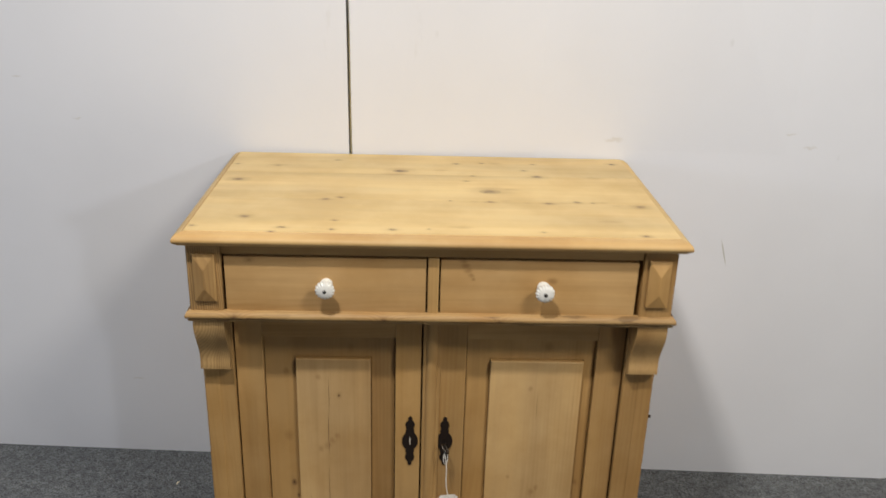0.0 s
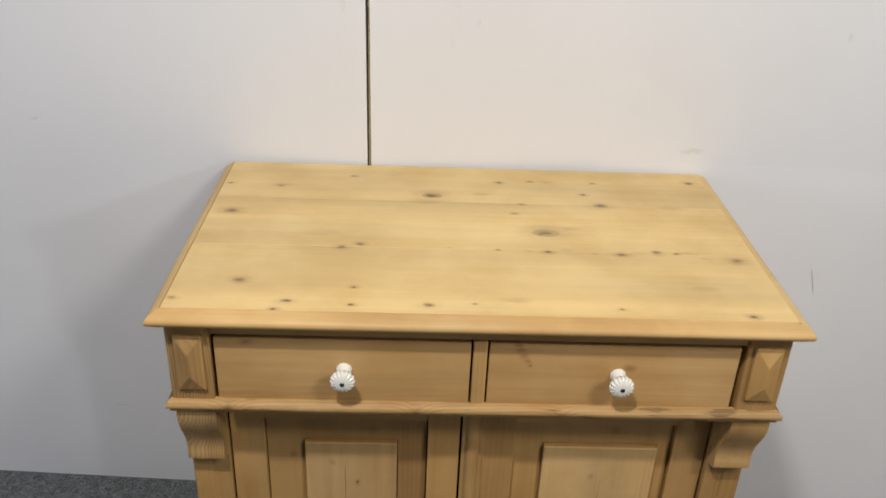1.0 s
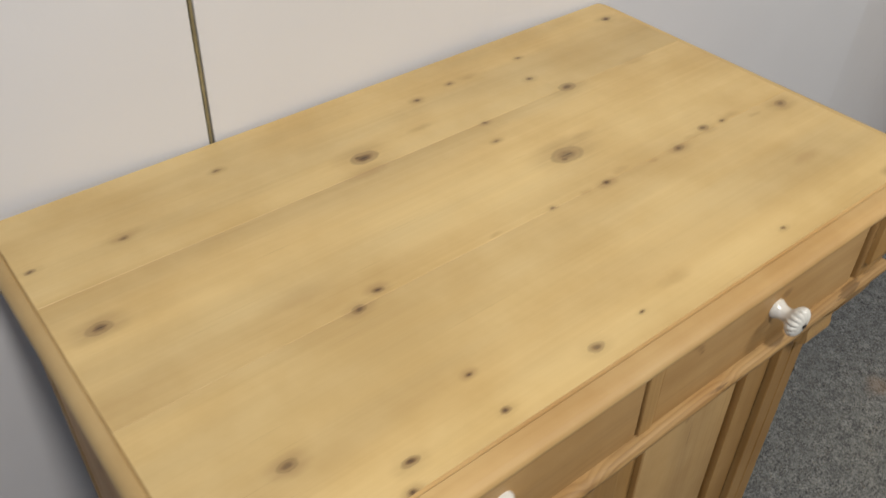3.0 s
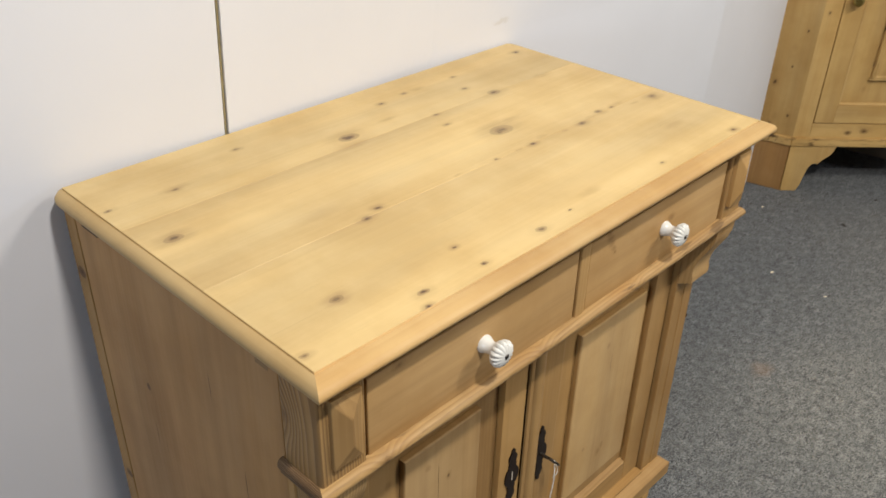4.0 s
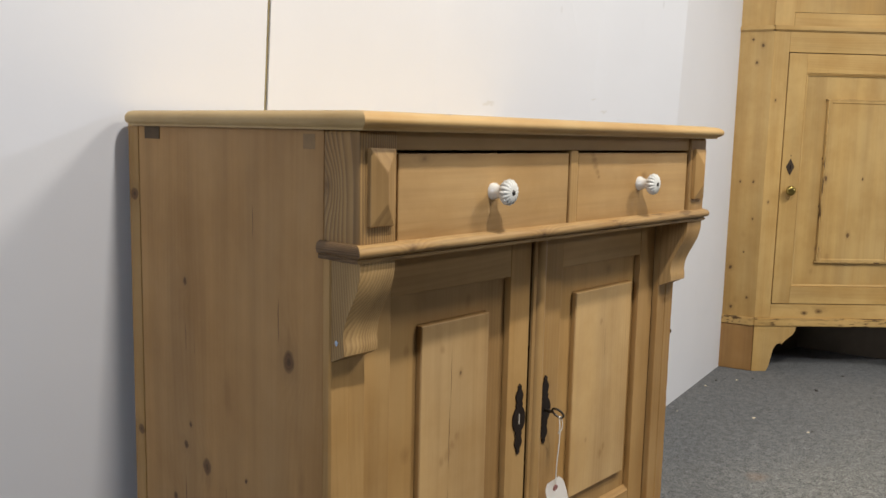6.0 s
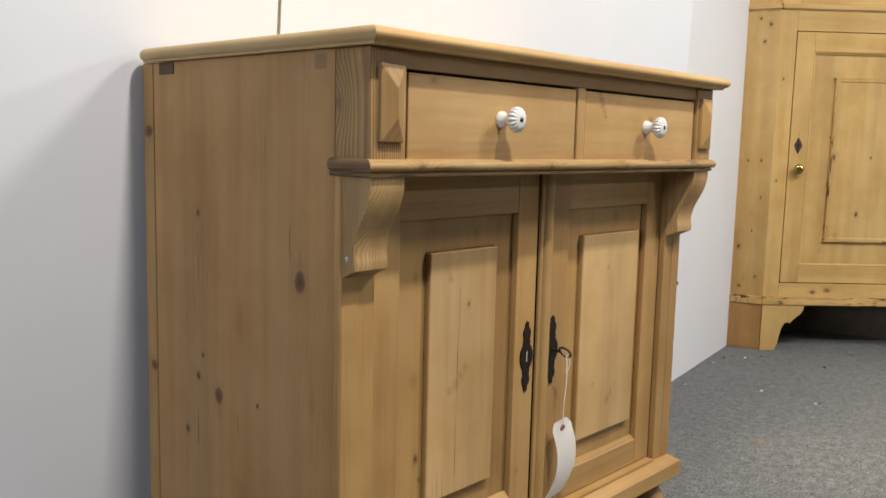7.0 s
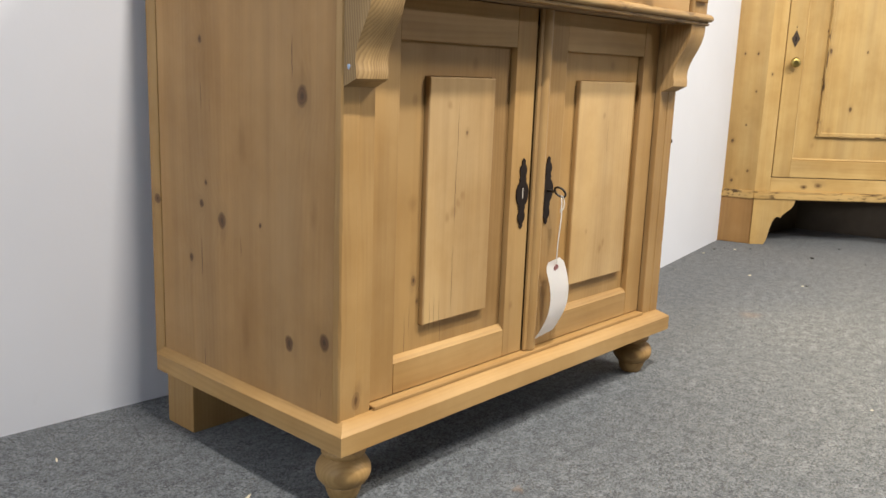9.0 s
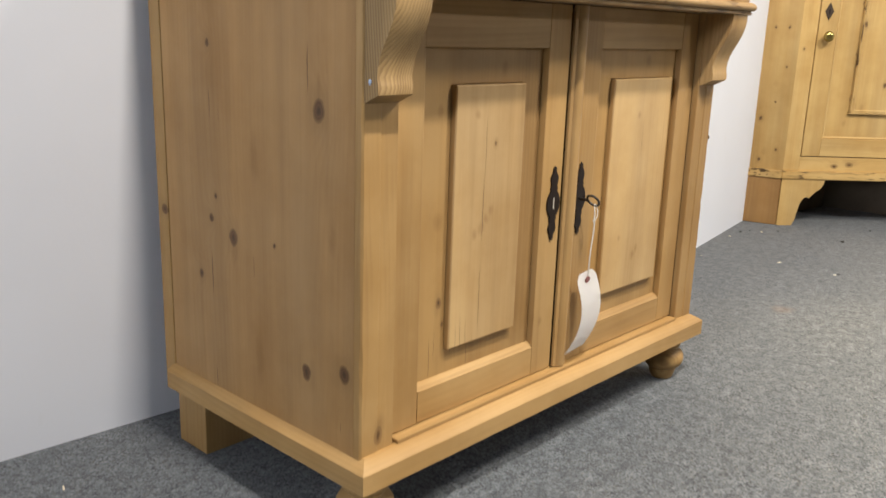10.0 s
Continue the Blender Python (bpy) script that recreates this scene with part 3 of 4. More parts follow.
wall_slab("wall_south", 5.6, -7.0, -6.0, -7.0, 0, HEIGHT, 0.1, FAR_WALL, "unseen dark grey wall behind the camera, cuts bounced light")
wall_slab("wall_west", -6.0, -7.0, -6.0, 0.9, 0, HEIGHT, 0.1, FAR_WALL, "unseen dark grey side wall, cuts bounced light")
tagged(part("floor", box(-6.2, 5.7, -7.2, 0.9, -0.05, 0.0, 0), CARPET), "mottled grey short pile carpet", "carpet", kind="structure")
tagged(part("ceiling", box(-6.2, 5.7, -7.2, 0.9, HEIGHT, HEIGHT + 0.1, 0), CEILING), "unseen dark grey ceiling, cuts bounced light", "ceiling", kind="structure")


# ---- the dresser base ----
def lx(v):
    return v - OX


def ly(v):
    return v - OY


def wbox(x0, x1, y0, y1, z0, z1, bevel=0.0015, seg=2):
    return box(lx(x0), lx(x1), ly(y0), ly(y1), z0, z1, bevel, seg)


BX0, BX1 = 0.055, 0.907          # carcass sides
dresser = thing("dresser_base", OX, OY, 0, "stripped pine dresser base with two drawers above two panelled doors", "dresser base")

# top: boards with grain along the front, framed by a moulded edge
TX0, TX1, TY0, TY1, TZ = 0.038, 0.924, -0.527, -0.001, 0.860
EDGE, SIDE_EDGE = 0.026, 0.016
K = SIDE_EDGE / EDGE
seams = [TY0 + EDGE, -0.319, -0.150, TY1]
for a, b in zip(seams, seams[1:]):
    part("top_board", wbox(TX0 + SIDE_EDGE, TX1 - SIDE_EDGE, a + 0.00005, b - 0.00005, TZ - 0.018, TZ, 0.0003, 1), PINE_TOP, dresser)
nose = [(0.0, 0.838), (0.015, 0.838), (0.0165, 0.841), (0.021, 0.8425), (0.0245, 0.845), (0.026, 0.8485), (0.0255, 0.8515), (0.023, 0.8545), (0.018, 0.8572),
        (0.011, 0.8588), (0.004, 0.8592), (0.0025, 0.8578), (0.001, 0.8578), (0.0, 0.8592)]
plain_nose = [p for p in nose if not (0.0005 < p[0] < 0.0035)]   # the far end has lost its quirk
fl, fr = (lx(TX0 + SIDE_EDGE), ly(TY0 + EDGE)), (lx(TX1 - SIDE_EDGE), ly(TY0 + EDGE))
part("top_moulding", sweep(nose, worn([(*fl, -K, -1), (*fr, K, -1)], 60, 0.018, 7)), PINE_EDGE, dresser, "rounded reddish front edge", smooth_angle=40)
for (px, py), sgn in ((fl, -K), (fr, K)):
    rounded = [(px, ly(TY1 - back), sgn * out, 0) for back, out in ((0.0, 0.15), (0.001, 0.6), (0.005, 0.87), (0.014, 1.0))]
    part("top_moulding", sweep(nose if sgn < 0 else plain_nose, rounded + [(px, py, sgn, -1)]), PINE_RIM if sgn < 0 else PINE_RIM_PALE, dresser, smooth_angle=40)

# carcass
for side, inner, sgn in ((BX0, BX0 + 0.02, 1), (BX1, BX1 - 0.02, -1)):
    a, b = min(side, inner), max(side, inner)
    part("side_panel", wbox(a, b, -0.4394, -0.0188, 0.10, 0.838, 0.0006, 1), PINE_SIDE, dresser)
    part("back_stile", wbox(a - 0.001 * (sgn > 0), b + 0.001 * (sgn < 0), -0.0178, 0.011 if sgn > 0 else -0.010, 0.10, 0.838, 0.0015), PINE_BACK, dresser)
    # flat brown patches stand in for recessed joints, shade included in the colour
    part("joint_patch", wbox(side - 0.0012, side + 0.0012, -0.078, -0.038, 0.820, 0.8375, 0), SOCKET, dresser, "dark patch standing in for a recessed joint in the side")
    part("joint_patch", wbox(side - 0.0003, side + 0.0003, -0.424, -0.402, 0.815, 0.833, 0), JOINT, dresser)
part("back_panel", wbox(BX0 + 0.02, BX1 - 0.02, -0.030, -0.020, 0.10, 0.838), INSIDE, dresser)
part("bottom_board", wbox(BX0 + 0.02, BX1 - 0.02, -0.440, -0.040, 0.10, 0.118), INSIDE, dresser)
part("drawer_divider_board", wbox(BX0 + 0.02, BX1 - 0.02, -0.470, -0.040, 0.690, 0.7055), INSIDE, dresser)
part("top_rail", wbox(0.114, 0.848, -0.497, -0.46, 0.8165, 0.838, 0.001), PINE_X, dresser)
part("mid_stile", wbox(0.4712, 0.4908, -0.5005, -0.46, 0.7060, 0.8163, 0.002), PINE_Z, dresser)


def hip_block(x0, x1, z0, z1, y, thick, rise):
    """A block whose face rises to an upright ridge with hipped ends."""
    bm = bmesh.new()
    xm, cut = (x0 + x1) / 2, (x1 - x0) * 0.72
    base = [bm.verts.new(p) for p in ((x0, y, z0), (x1, y, z0), (x1, y, z1), (x0, y, z1))]
    rim = [bm.verts.new((v.co.x, y - thick, v.co.z)) for v in base]
    low, high = bm.verts.new((xm, y - thick - rise, z0 + cut)), bm.verts.new((xm, y - thick - rise, z1 - cut))
    for i in range(4):
        j = (i + 1) % 4
        bm.faces.new((base[i], base[j], rim[j], rim[i]))
    bm.faces.new((rim[0], rim[1], low)), bm.faces.new((rim[1], rim[2], high, low))
    bm.faces.new((rim[2], rim[3], high)), bm.faces.new((rim[3], rim[0], low, high))
    bm.faces.new(base[::-1])
    bmesh.ops.bevel(bm, geom=[e for e in bm.edges if rim[0] in e.verts or low in e.verts or high in e.verts], offset=0.0008, segments=1, affect="EDGES")
    return bm


def corbel(x0, x1, y_back):
    """A scrolled bracket: full at the top, drawn in below, with a small swell at its foot."""
    run = [(0.050, 0.689), (0.050, 0.678), (0.0485, 0.668), (0.0445, 0.655), (0.038, 0.642), (0.031, 0.629), (0.0255, 0.617), (0.0225, 0.606), (0.0215, 0.596), (0.0228, 0.589), (0.0236, 0.584), (0.0230, 0.5765)]
    outline = [(ly(y_back), 0.5655), (ly(y_back), 0.689)] + [(ly(y_back - o), z) for o, z in run]
    return prism(outline, "x", x0, x1)


def worn_post(place, z0, z1, seed):
    """An upright with a shallow step down its face and an outer arris worn unevenly along its height."""
    dice, bm, rings, slow = random.Random(seed), bmesh.new(), [], 0.0
    n = 44
    for i in range(n + 1):
        slow = 0.75 * slow + 0.5 * dice.uniform(-1, 1)
        w = max(0.0, 0.0011 + 0.0007 * slow + (0.0012 if dice.random() < 0.08 else 0.0))
        outline = [(0.0545, -0.4402), (0.0545, -0.4513 + w), (0.0550 + 0.4 * w, -0.4518 + 0.5 * w), (0.0560 + w, -0.4525), (0.0828, -0.4525), (0.0836, -0.4520), (0.0838, -0.4512), (0.1110, -0.4512), (0.1122, -0.4500), (0.1122, -0.4402)]
        z = z0 + (z1 - z0) * i / n
        rings.append([bm.verts.new((place(x), ly(y), z)) for x, y in outline])
    for a, b in zip(rings, rings[1:]):
        for k in range(len(a)):
            m = (k + 1) % len(a)
            bm.faces.new((a[k], a[m], b[m], b[k]))
    bm.faces.new(rings[0][::-1]), bm.faces.new(rings[-1])
    return bm


for flip in (1, -1):
    mirror = lambda v: lx(v) if flip > 0 else -lx(v)
    span = lambda a, b: sorted((mirror(a), mirror(b)))
    a, b = span(BX0 - 0.001, 0.113)
    part("corner_post", box(a, b, ly(-0.5015), ly(-0.4402), 0.690, 0.838, 0.0035, 3), PINE_COARSE if flip > 0 else PINE_Z, dresser, smooth_angle=40)
    a, b = span(0.066, 0.104)
    part("diamond_block", hip_block(a, b, 0.730, 0.818, ly(-0.5014), 0.006, 0.0085), PINE_GRAINY if flip > 0 else PINE_Z, dresser)
    a, b = span(0.0565, 0.111)
    bracket = part("scroll_bracket", corbel(a, b, -0.4515), PINE_BRACKET if flip > 0 else PINE_GRAINY, dresser, smooth_angle=35)
    if flip > 0:
        bm = bmesh.new()
        bmesh.ops.create_icosphere(bm, subdivisions=2, radius=1.0)
        for v in bm.verts:
            v.co = Vector((a + v.co.x * 0.0008, ly(-0.4615) + v.co.y * 0.0026 * (1 + 0.5 * v.co.z), 0.590 + v.co.z * 0.0036))
        part("paint_fleck", bm, BLUE_PAINT, bracket, "small fleck of pale blue paint")
    part("pilaster", worn_post(mirror, 0.118, 0.690, 11 if flip > 0 else 12), PINE_DOOR, dresser, smooth_angle=30)
    a, b = span(0.077, 0.110)
    part("pilaster_core", box(a, b, ly(-0.4400), ly(-0.41), 0.118, 0.689, 0), INSIDE, dresser)

bm = bmesh.new()
bmesh.ops.create_icosphere(bm, subdivisions=2, radius=1.0)
for v in bm.verts:
    v.co = Vector((lx(0.9098) + v.co.x * 0.0028, ly(-0.450) + v.co.y * 0.0026, 0.470 + v.co.z * 0.0042))
part("hinge_pin", bm, IRON, dresser, "dark end of a hinge pin")

# waist moulding under the drawers, returned a hand's width round the sides
bead = [(0.0, 0.6890), (0.0060, 0.6890), (0.0085, 0.6902), (0.0088, 0.6938), (0.0066, 0.6946), (0.0070, 0.6955), (0.0122, 0.6964), (0.0150, 0.6990), (0.0155, 0.7022), (0.0143, 0.7058), (0.0110, 0.7085), (0.0065, 0.7100), (0.0, 0.7105)]
wl, wr, wf, wb = lx(BX0 - 0.0012), lx(BX1 + 0.0012), ly(-0.4965), ly(-0.436)
part("waist_moulding", sweep(bead, worn([(wl, wf, -0.5, -1), (wr, wf, 0.5, -1)], 90, 0.07, 3)), PINE_WAIST, dresser, "worn double bead below the drawers", smooth_angle=50)
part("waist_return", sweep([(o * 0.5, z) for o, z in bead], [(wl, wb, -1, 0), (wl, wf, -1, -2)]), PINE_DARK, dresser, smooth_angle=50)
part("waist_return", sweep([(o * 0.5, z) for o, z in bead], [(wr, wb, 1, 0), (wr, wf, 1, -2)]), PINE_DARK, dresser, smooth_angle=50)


def porcelain_knob():
    """Axis along z, away from the drawer; material 1 is the screw in its middle."""
    prof = [(0.0120, 0.0), (0.0120, 0.003), (0.0102, 0.006), (0.0086, 0.0105), (0.0085, 0.0145), (0.0105, 0.0180), (0.0150, 0.0210), (0.0180, 0.0245), (0.0188, 0.0280), (0.0176, 0.0315), (0.0140, 0.0342), (0.0085, 0.0356), (0.0045, 0.0360)]
    bm = lathe([(r * 0.93, z * 0.95) for r, z in prof], 96, 16, 0.15, (7, 8, 9, 10, 11))
    n = len(bm.faces)
    lathe([(0.0032, 0.0335), (0.0032, 0.0350), (0.0020, 0.0357)], 16, bm=bm)
    bm.faces.ensure_lookup_table()
    for f in bm.faces[n:]:
        f.material_index = 1
    bmesh.ops.rotate(bm, verts=bm.verts[:], cent=(0, 0, 0), matrix=Matrix.Rotation(radians(90), 3, "X"))
    return bm


for x0, x1, kx in ((0.1178, 0.4682, 0.294), (0.4935, 0.8410, 0.675)):
    drawer = part("drawer", wbox(x0, x1, -0.4985, -0.480, 0.7065, 0.8125, 0.0016), PINE_DRAWER, dresser)
    box_bm = wbox(x0 + 0.006, x0 + 0.016, -0.480, -0.08, 0.713, 0.80, 0)
    box(lx(x1 - 0.016), lx(x1 - 0.006), ly(-0.480), ly(-0.08), 0.713, 0.80, 0, bm=box_bm)
    box(lx(x0 + 0.016), lx(x1 - 0.016), ly(-0.480), ly(-0.08), 0.714, 0.720, 0, bm=box_bm)
    part("drawer_box", box_bm, INSIDE, drawer)
    part("knob", porcelain_knob(), [PORCELAIN, STEEL], drawer, "fluted white porcelain knob with a dark screw", at=(lx(kx), ly(-0.4985), 0.763), smooth_angle=60)


def ovolo_rail(x0, x1, z0, z1, y0, y1, lip):
    """A rail whose upper front edge is moulded off towards the panel."""
    run = [(y1, z0), (y0, z0), (y0, z1 - lip), (y0 + 0.0015, z1 - lip + 0.001), (y0 + 0.004, z1 - lip * 0.5), (y0 + 0.009, z1 - 0.001), (y0 + 0.012, z1), (y1, z1)]
    return prism([(ly(y), z) for y, z in run], "x", lx(x0), lx(x1))


def raised_panel(x0, x1, z0, z1, fx0, fx1, fz0, fz1, y_back, y_panel, y_field):
    """A thin panel with a raised field in its middle."""
    bm = wbox(x0, x1, y_panel, y_back, z0, z1, 0)
    bm.normal_update()
    front = [f for f in bm.faces if f.normal.y < -0.9]
    bmesh.ops.delete(bm, geom=front, context="FACES_ONLY")
    loops = []
    for inset, y in ((None, y_panel), (-0.0012, y_panel), (-0.0010, y_panel + 0.0030), (0.0, y_panel + 0.0030), (0.0, y_field + 0.0025), (0.0006, y_field + 0.0006), (0.0014, y_field)):
        if inset is None:
            loops.append([bm.verts.new((lx(a), ly(y), b)) for a, b in ((x0, z0), (x1, z0), (x1, z1), (x0, z1))])
        else:
            loops.append([bm.verts.new((lx(a), ly(y), b)) for a, b in ((fx0 + inset, fz0 + inset), (fx1 - inset, fz0 + inset), (fx1 - inset, fz1 - inset), (fx0 + inset, fz1 - inset))])
    for a, b in zip(loops, loops[1:]):
        for i in range(4):
            j = (i + 1) % 4
            bm.faces.new((a[i], a[j], b[j], b[i]))
    bm.faces.new(loops[-1])
    for f in bm.faces:
        if f.calc_center_median().y < ly(y_field + 0.0016):
            f.material_index = 1
    bmesh.ops.remove_doubles(bm, verts=bm.verts[:], dist=0.00005)
    return bm


def escutcheon(cx, cz, tall, y):
    """A pointed iron plate with lobes above and below its keyhole."""
    half = [(0.0, 0.0), (0.035, 0.16), (0.075, 0.13), (0.12, 0.29), (0.17, 0.36), (0.22, 0.30), (0.26, 0.24), (0.29, 0.34), (0.33, 0.27), (0.37, 0.44), (0.44, 0.58), (0.5, 0.60)]
    run = [(w * 0.030 * 0.86, h * tall) for h, w in half]
    run = run + [(w, tall - h) for w, h in run[-2::-1]]
    right = [(lx(cx) + w, cz - tall / 2 + h) for w, h in run]
    left = [(lx(cx) - w, cz - tall / 2 + h) for w, h in run[-2:0:-1]]
    bm = prism(right + left, "y", ly(y - 0.0022), ly(y))
    return bm


DY, DB = -0.4410, -0.420
for x0, x1, ex in ((0.1142, 0.4636, 0.444), (0.4975, 0.8474, 0.512)):
    rx0, rx1 = x0 + 0.051, x1 - (0.049 if x0 < 0.3 else 0.051)
    door = part("door", raised_panel(rx0 + 0.0016, rx1 - 0.0020, 0.182, 0.6340, rx0 + (0.060 if x0 < 0.3 else 0.047), rx1 - (0.047 if x0 < 0.3 else 0.023), 0.226, 0.581, -0.4195, -0.4305, -0.4400), [PINE_DOOR, PINE_FIELD], dresser, "pine door with a raised and fielded panel")
    # a near-black sheet paints the shade round the loose panel
    part("panel_shade", wbox(rx0 - 0.002, rx1 + 0.002, -0.4193, -0.4165, 0.17, 0.64, 0), GAP_SHADE, door, "near-black sheet painted as the shade behind the loose panel")
    for a, b in ((x0, rx0), (rx1, x1)):
        part("stile", wbox(a, b, DY, DB, 0.136, 0.6888, 0.0012), PINE_DOOR, door)
    part("upper_rail", wbox(rx0 + 0.0002, rx1 - 0.0002, DY + 0.0004, DB, 0.628, 0.6886, 0.0012), PINE_X, door)
    part("lower_rail", ovolo_rail(rx0 + 0.0012, rx1 - 0.0006, 0.1365, 0.190, DY + 0.0004, DB, 0.009), PINE_X, door)
    part("escutcheon", escutcheon(ex, 0.402, 0.113, DY), IRON, door, "blackened iron keyhole plate with pointed ends")
    if x0 < 0.3:
        part("keyhole", box(lx(ex) - 0.0014, lx(ex) + 0.0014, ly(DY - 0.0026), ly(DY - 0.0015), 0.394, 0.411, 0.0006, 1), KEYHOLE, door, "pale slit of the empty keyhole")
    if x0 > 0.3:
        cover = [(-0.0175, 0.0), (-0.0175, -0.004), (-0.013, -0.0055), (-0.011, -0.005), (-0.0085, -0.009), (-0.003, -0.0115), (0.003, -0.0115), (0.0085, -0.009), (0.011, -0.005), (0.013, -0.0055), (0.0175, -0.004), (0.0175, 0.0)]
        part("cover_strip", prism([(lx(0.4828) + 0.93 * a, ly(DY - 0.0005) + b) for a, b in cover], "z", 0.1365, 0.6888), PINE_Z, door, "half-round cover strip down the meeting edge", smooth_angle=40)

# plinth with a chamfered top edge, front strip under the doors
foot_run = [(0.0, 0.089), (0.0235, 0.089), (0.0245, 0.090), (0.0245, 0.1165), (0.0235, 0.1180), (0.007, 0.1285), (0.005, 0.129), (0.0, 0.129)]
pl, pr, pf, pb = lx(0.0655), lx(0.8965), ly(-0.4495), ly(-0.014)
part("plinth", sweep(foot_run, worn([(pl, pf, -1, -1), (pr, pf, 1, -1)], 60, 0.022, 5)), PINE_X, dresser, smooth_angle=30)
part("plinth_side", sweep(foot_run, [(pl, pb, -1, 0), (pl, pf, -1, -1)]), PINE_Y, dresser, smooth_angle=30)
part("plinth_side", sweep(foot_run, [(pr, pb, 1, 0), (pr, pf, 1, -1)]), PINE_Y, dresser, smooth_angle=30)
part("door_sill", wbox(0.1165, 0.8455, -0.4560, -0.41, 0.1285, 0.1345, 0.0015), PINE_X, dresser)

bun = [(0.0180, 0.0), (0.0205, 0.002), (0.0235, 0.010), (0.0258, 0.0175), (0.0262, 0.0195), (0.0256, 0.0210), (0.0310, 0.0250), (0.0365, 0.0320), (0.0390, 0.0405), (0.0382, 0.0490), (0.0340, 0.0565), (0.0285, 0.0610), (0.0268, 0.0635), (0.0285, 0.0660), (0.0312, 0.0695), (0.0312, 0.0725), (0.0285, 0.0755), (0.0280, 0.0790), (0.0315, 0.0850), (0.0330, 0.0895)]
for x in (0.090, 0.872):
    part("turned_foot", lathe(bun, 40), PINE_TURNED, dresser, at=(lx(x), ly(-0.4235), 0), smooth_angle=45)
for x0, x1 in ((0.0535, 0.165), (0.797, 0.9085)):
    part("back_foot", wbox(x0, x1, -0.100, -0.024, 0.0, 0.0995, 0.002), PINE_Z, dresser)

# ---- the key and its tag ----
key = thing("key", 0.512, DY, 0.402, "dark steel key resting in the door lock", "key")
part("shank", tube([(0, 0.01, 0), (0, -0.017, 0)], 0.0026, 12), STEEL, key)
part("bow", tube([(0.0065 * math.cos(a) + 0.001, -0.0265 + 0.0100 * math.sin(a), -0.0085 * math.cos(a)) for a in (2 * math.pi * i / 28 for i in range(28))], 0.0019, 8, closed=True), STEEL, key)

tag = thing("price_tag", 0.521, -0.458, 0.160, "blank white card tag hanging on a string from the key", "tag")
spine = [(0.000, 0.000, 0.126), (0.0035, -0.004, 0.108), (0.006, -0.009, 0.088), (0.006, -0.012, 0.066), (0.002, -0.012, 0.044), (-0.006, -0.008, 0.022), (-0.018, -0.001, 0.0)]
fine = []
for i in range(25):
    f = i / 24 * (len(spine) - 1)
    k = min(int(f), len(spine) - 2)
    a, b = Vector(spine[max(k - 1, 0)]), Vector(spine[min(k + 2, len(spine) - 1)])
    p, q, u = Vector(spine[k]), Vector(spine[k + 1]), f - k
    fine.append(0.5 * ((2 * p) + (q - a) * u + (2 * a - 5 * p + 4 * q - b) * u * u + (3 * p - a - 3 * q + b) * u ** 3))
bm = bmesh.new()
rows = []
for i, p in enumerate(fine):
    half = 0.0225 * (0.62 + 0.38 * min(1.0, i / 2.5))
    tilt = Vector((0.95, -0.12, 0.20)).normalized()
    rows.append([bm.verts.new(p + tilt * half * s) for s in (-1, -0.5, 0, 0.5, 1)])
for a, b in zip(rows, rows[1:]):
    for k in range(4):
        bm.faces.new((a[k], a[k + 1], b[k + 1], b[k]))
bmesh.ops.solidify(bm, geom=bm.faces[:], thickness=0.0005)
card = part("card", bm, PAPER, tag, smooth_angle=60)
hole = fine[3]
bm = lathe([(0.0022, -0.0007), (0.0055, -0.0007), (0.0055, 0.0007), (0.0022, 0.0007)], 24)
bmesh.ops.rotate(bm, verts=bm.verts[:], cent=(0, 0, 0), matrix=Matrix.Rotation(radians(98), 3, "X"))
part("washer", bm, WASHER, tag, "red-brown ring round the string hole", at=hole + Vector((0, -0.0008, 0)))
top_of_string = Vector((0.511 - 0.521, DY - 0.031 + 0.458, 0.397 - 0.160))
cord = [top_of_string + (hole - top_of_string) * t + Vector((0.002 * math.sin(7 * t), -0.002 * math.sin(3.1 * t), 0)) for t in (i / 16 for i in range(17))]
part("string", tube(cord, 0.0010, 6), STRING, tag, "thin white cotton string")
knot_loop = [top_of_string + Vector((0.004 * math.sin(a) + 0.003, 0.002 * math.cos(2 * a), -0.014 + 0.014 * math.cos(a))) for a in (2 * math.pi * i / 20 for i in range(20))]
part("string_loop", tube(knot_loop, 0.0008, 6, closed=True), STRING, tag)

# ---- the corner cupboard ----
S0, S1 = 1.735, 2.425              # ends of the canted front, along its run
FACE = 2.468                      # the front stands where x + y has this value
CX, CY = (FACE + 1.4142 * S0) / 2, (FACE - 1.4142 * S0) / 2
CUP_KNOTS = [(0.322, 0.505, 0.009), (0.224, 0.708, 0.010), (0.211, 0.607, 0.005), (0.211, 0.778, 0.005), (0.36, 0.709, 0.005), (0.213, 0.454, 0.007), (-0.046, 0.436, 0.005), (-0.031, 0.691, 0.0045), (-0.026, 0.557, 0.004), (-0.028, 0.269, 0.006), (-0.073, 0.23, 0.007), (-0.082, 0.376, 0.007), (-0.070, 0.690, 0.004),
             (-0.03, 1.17, 0.006), (-0.045, 1.11, 0.006), (-0.06, 1.19, 0.006), (0.02, 0.62, 0.004), (0.02, 0.98, 0.004)]
cup_spots = [(x, 0, z, 0.62 * r) for x, z, r in CUP_KNOTS]
GOLD, BROWN = (0.575, 0.405, 0.182), (0.39, 0.240, 0.086)
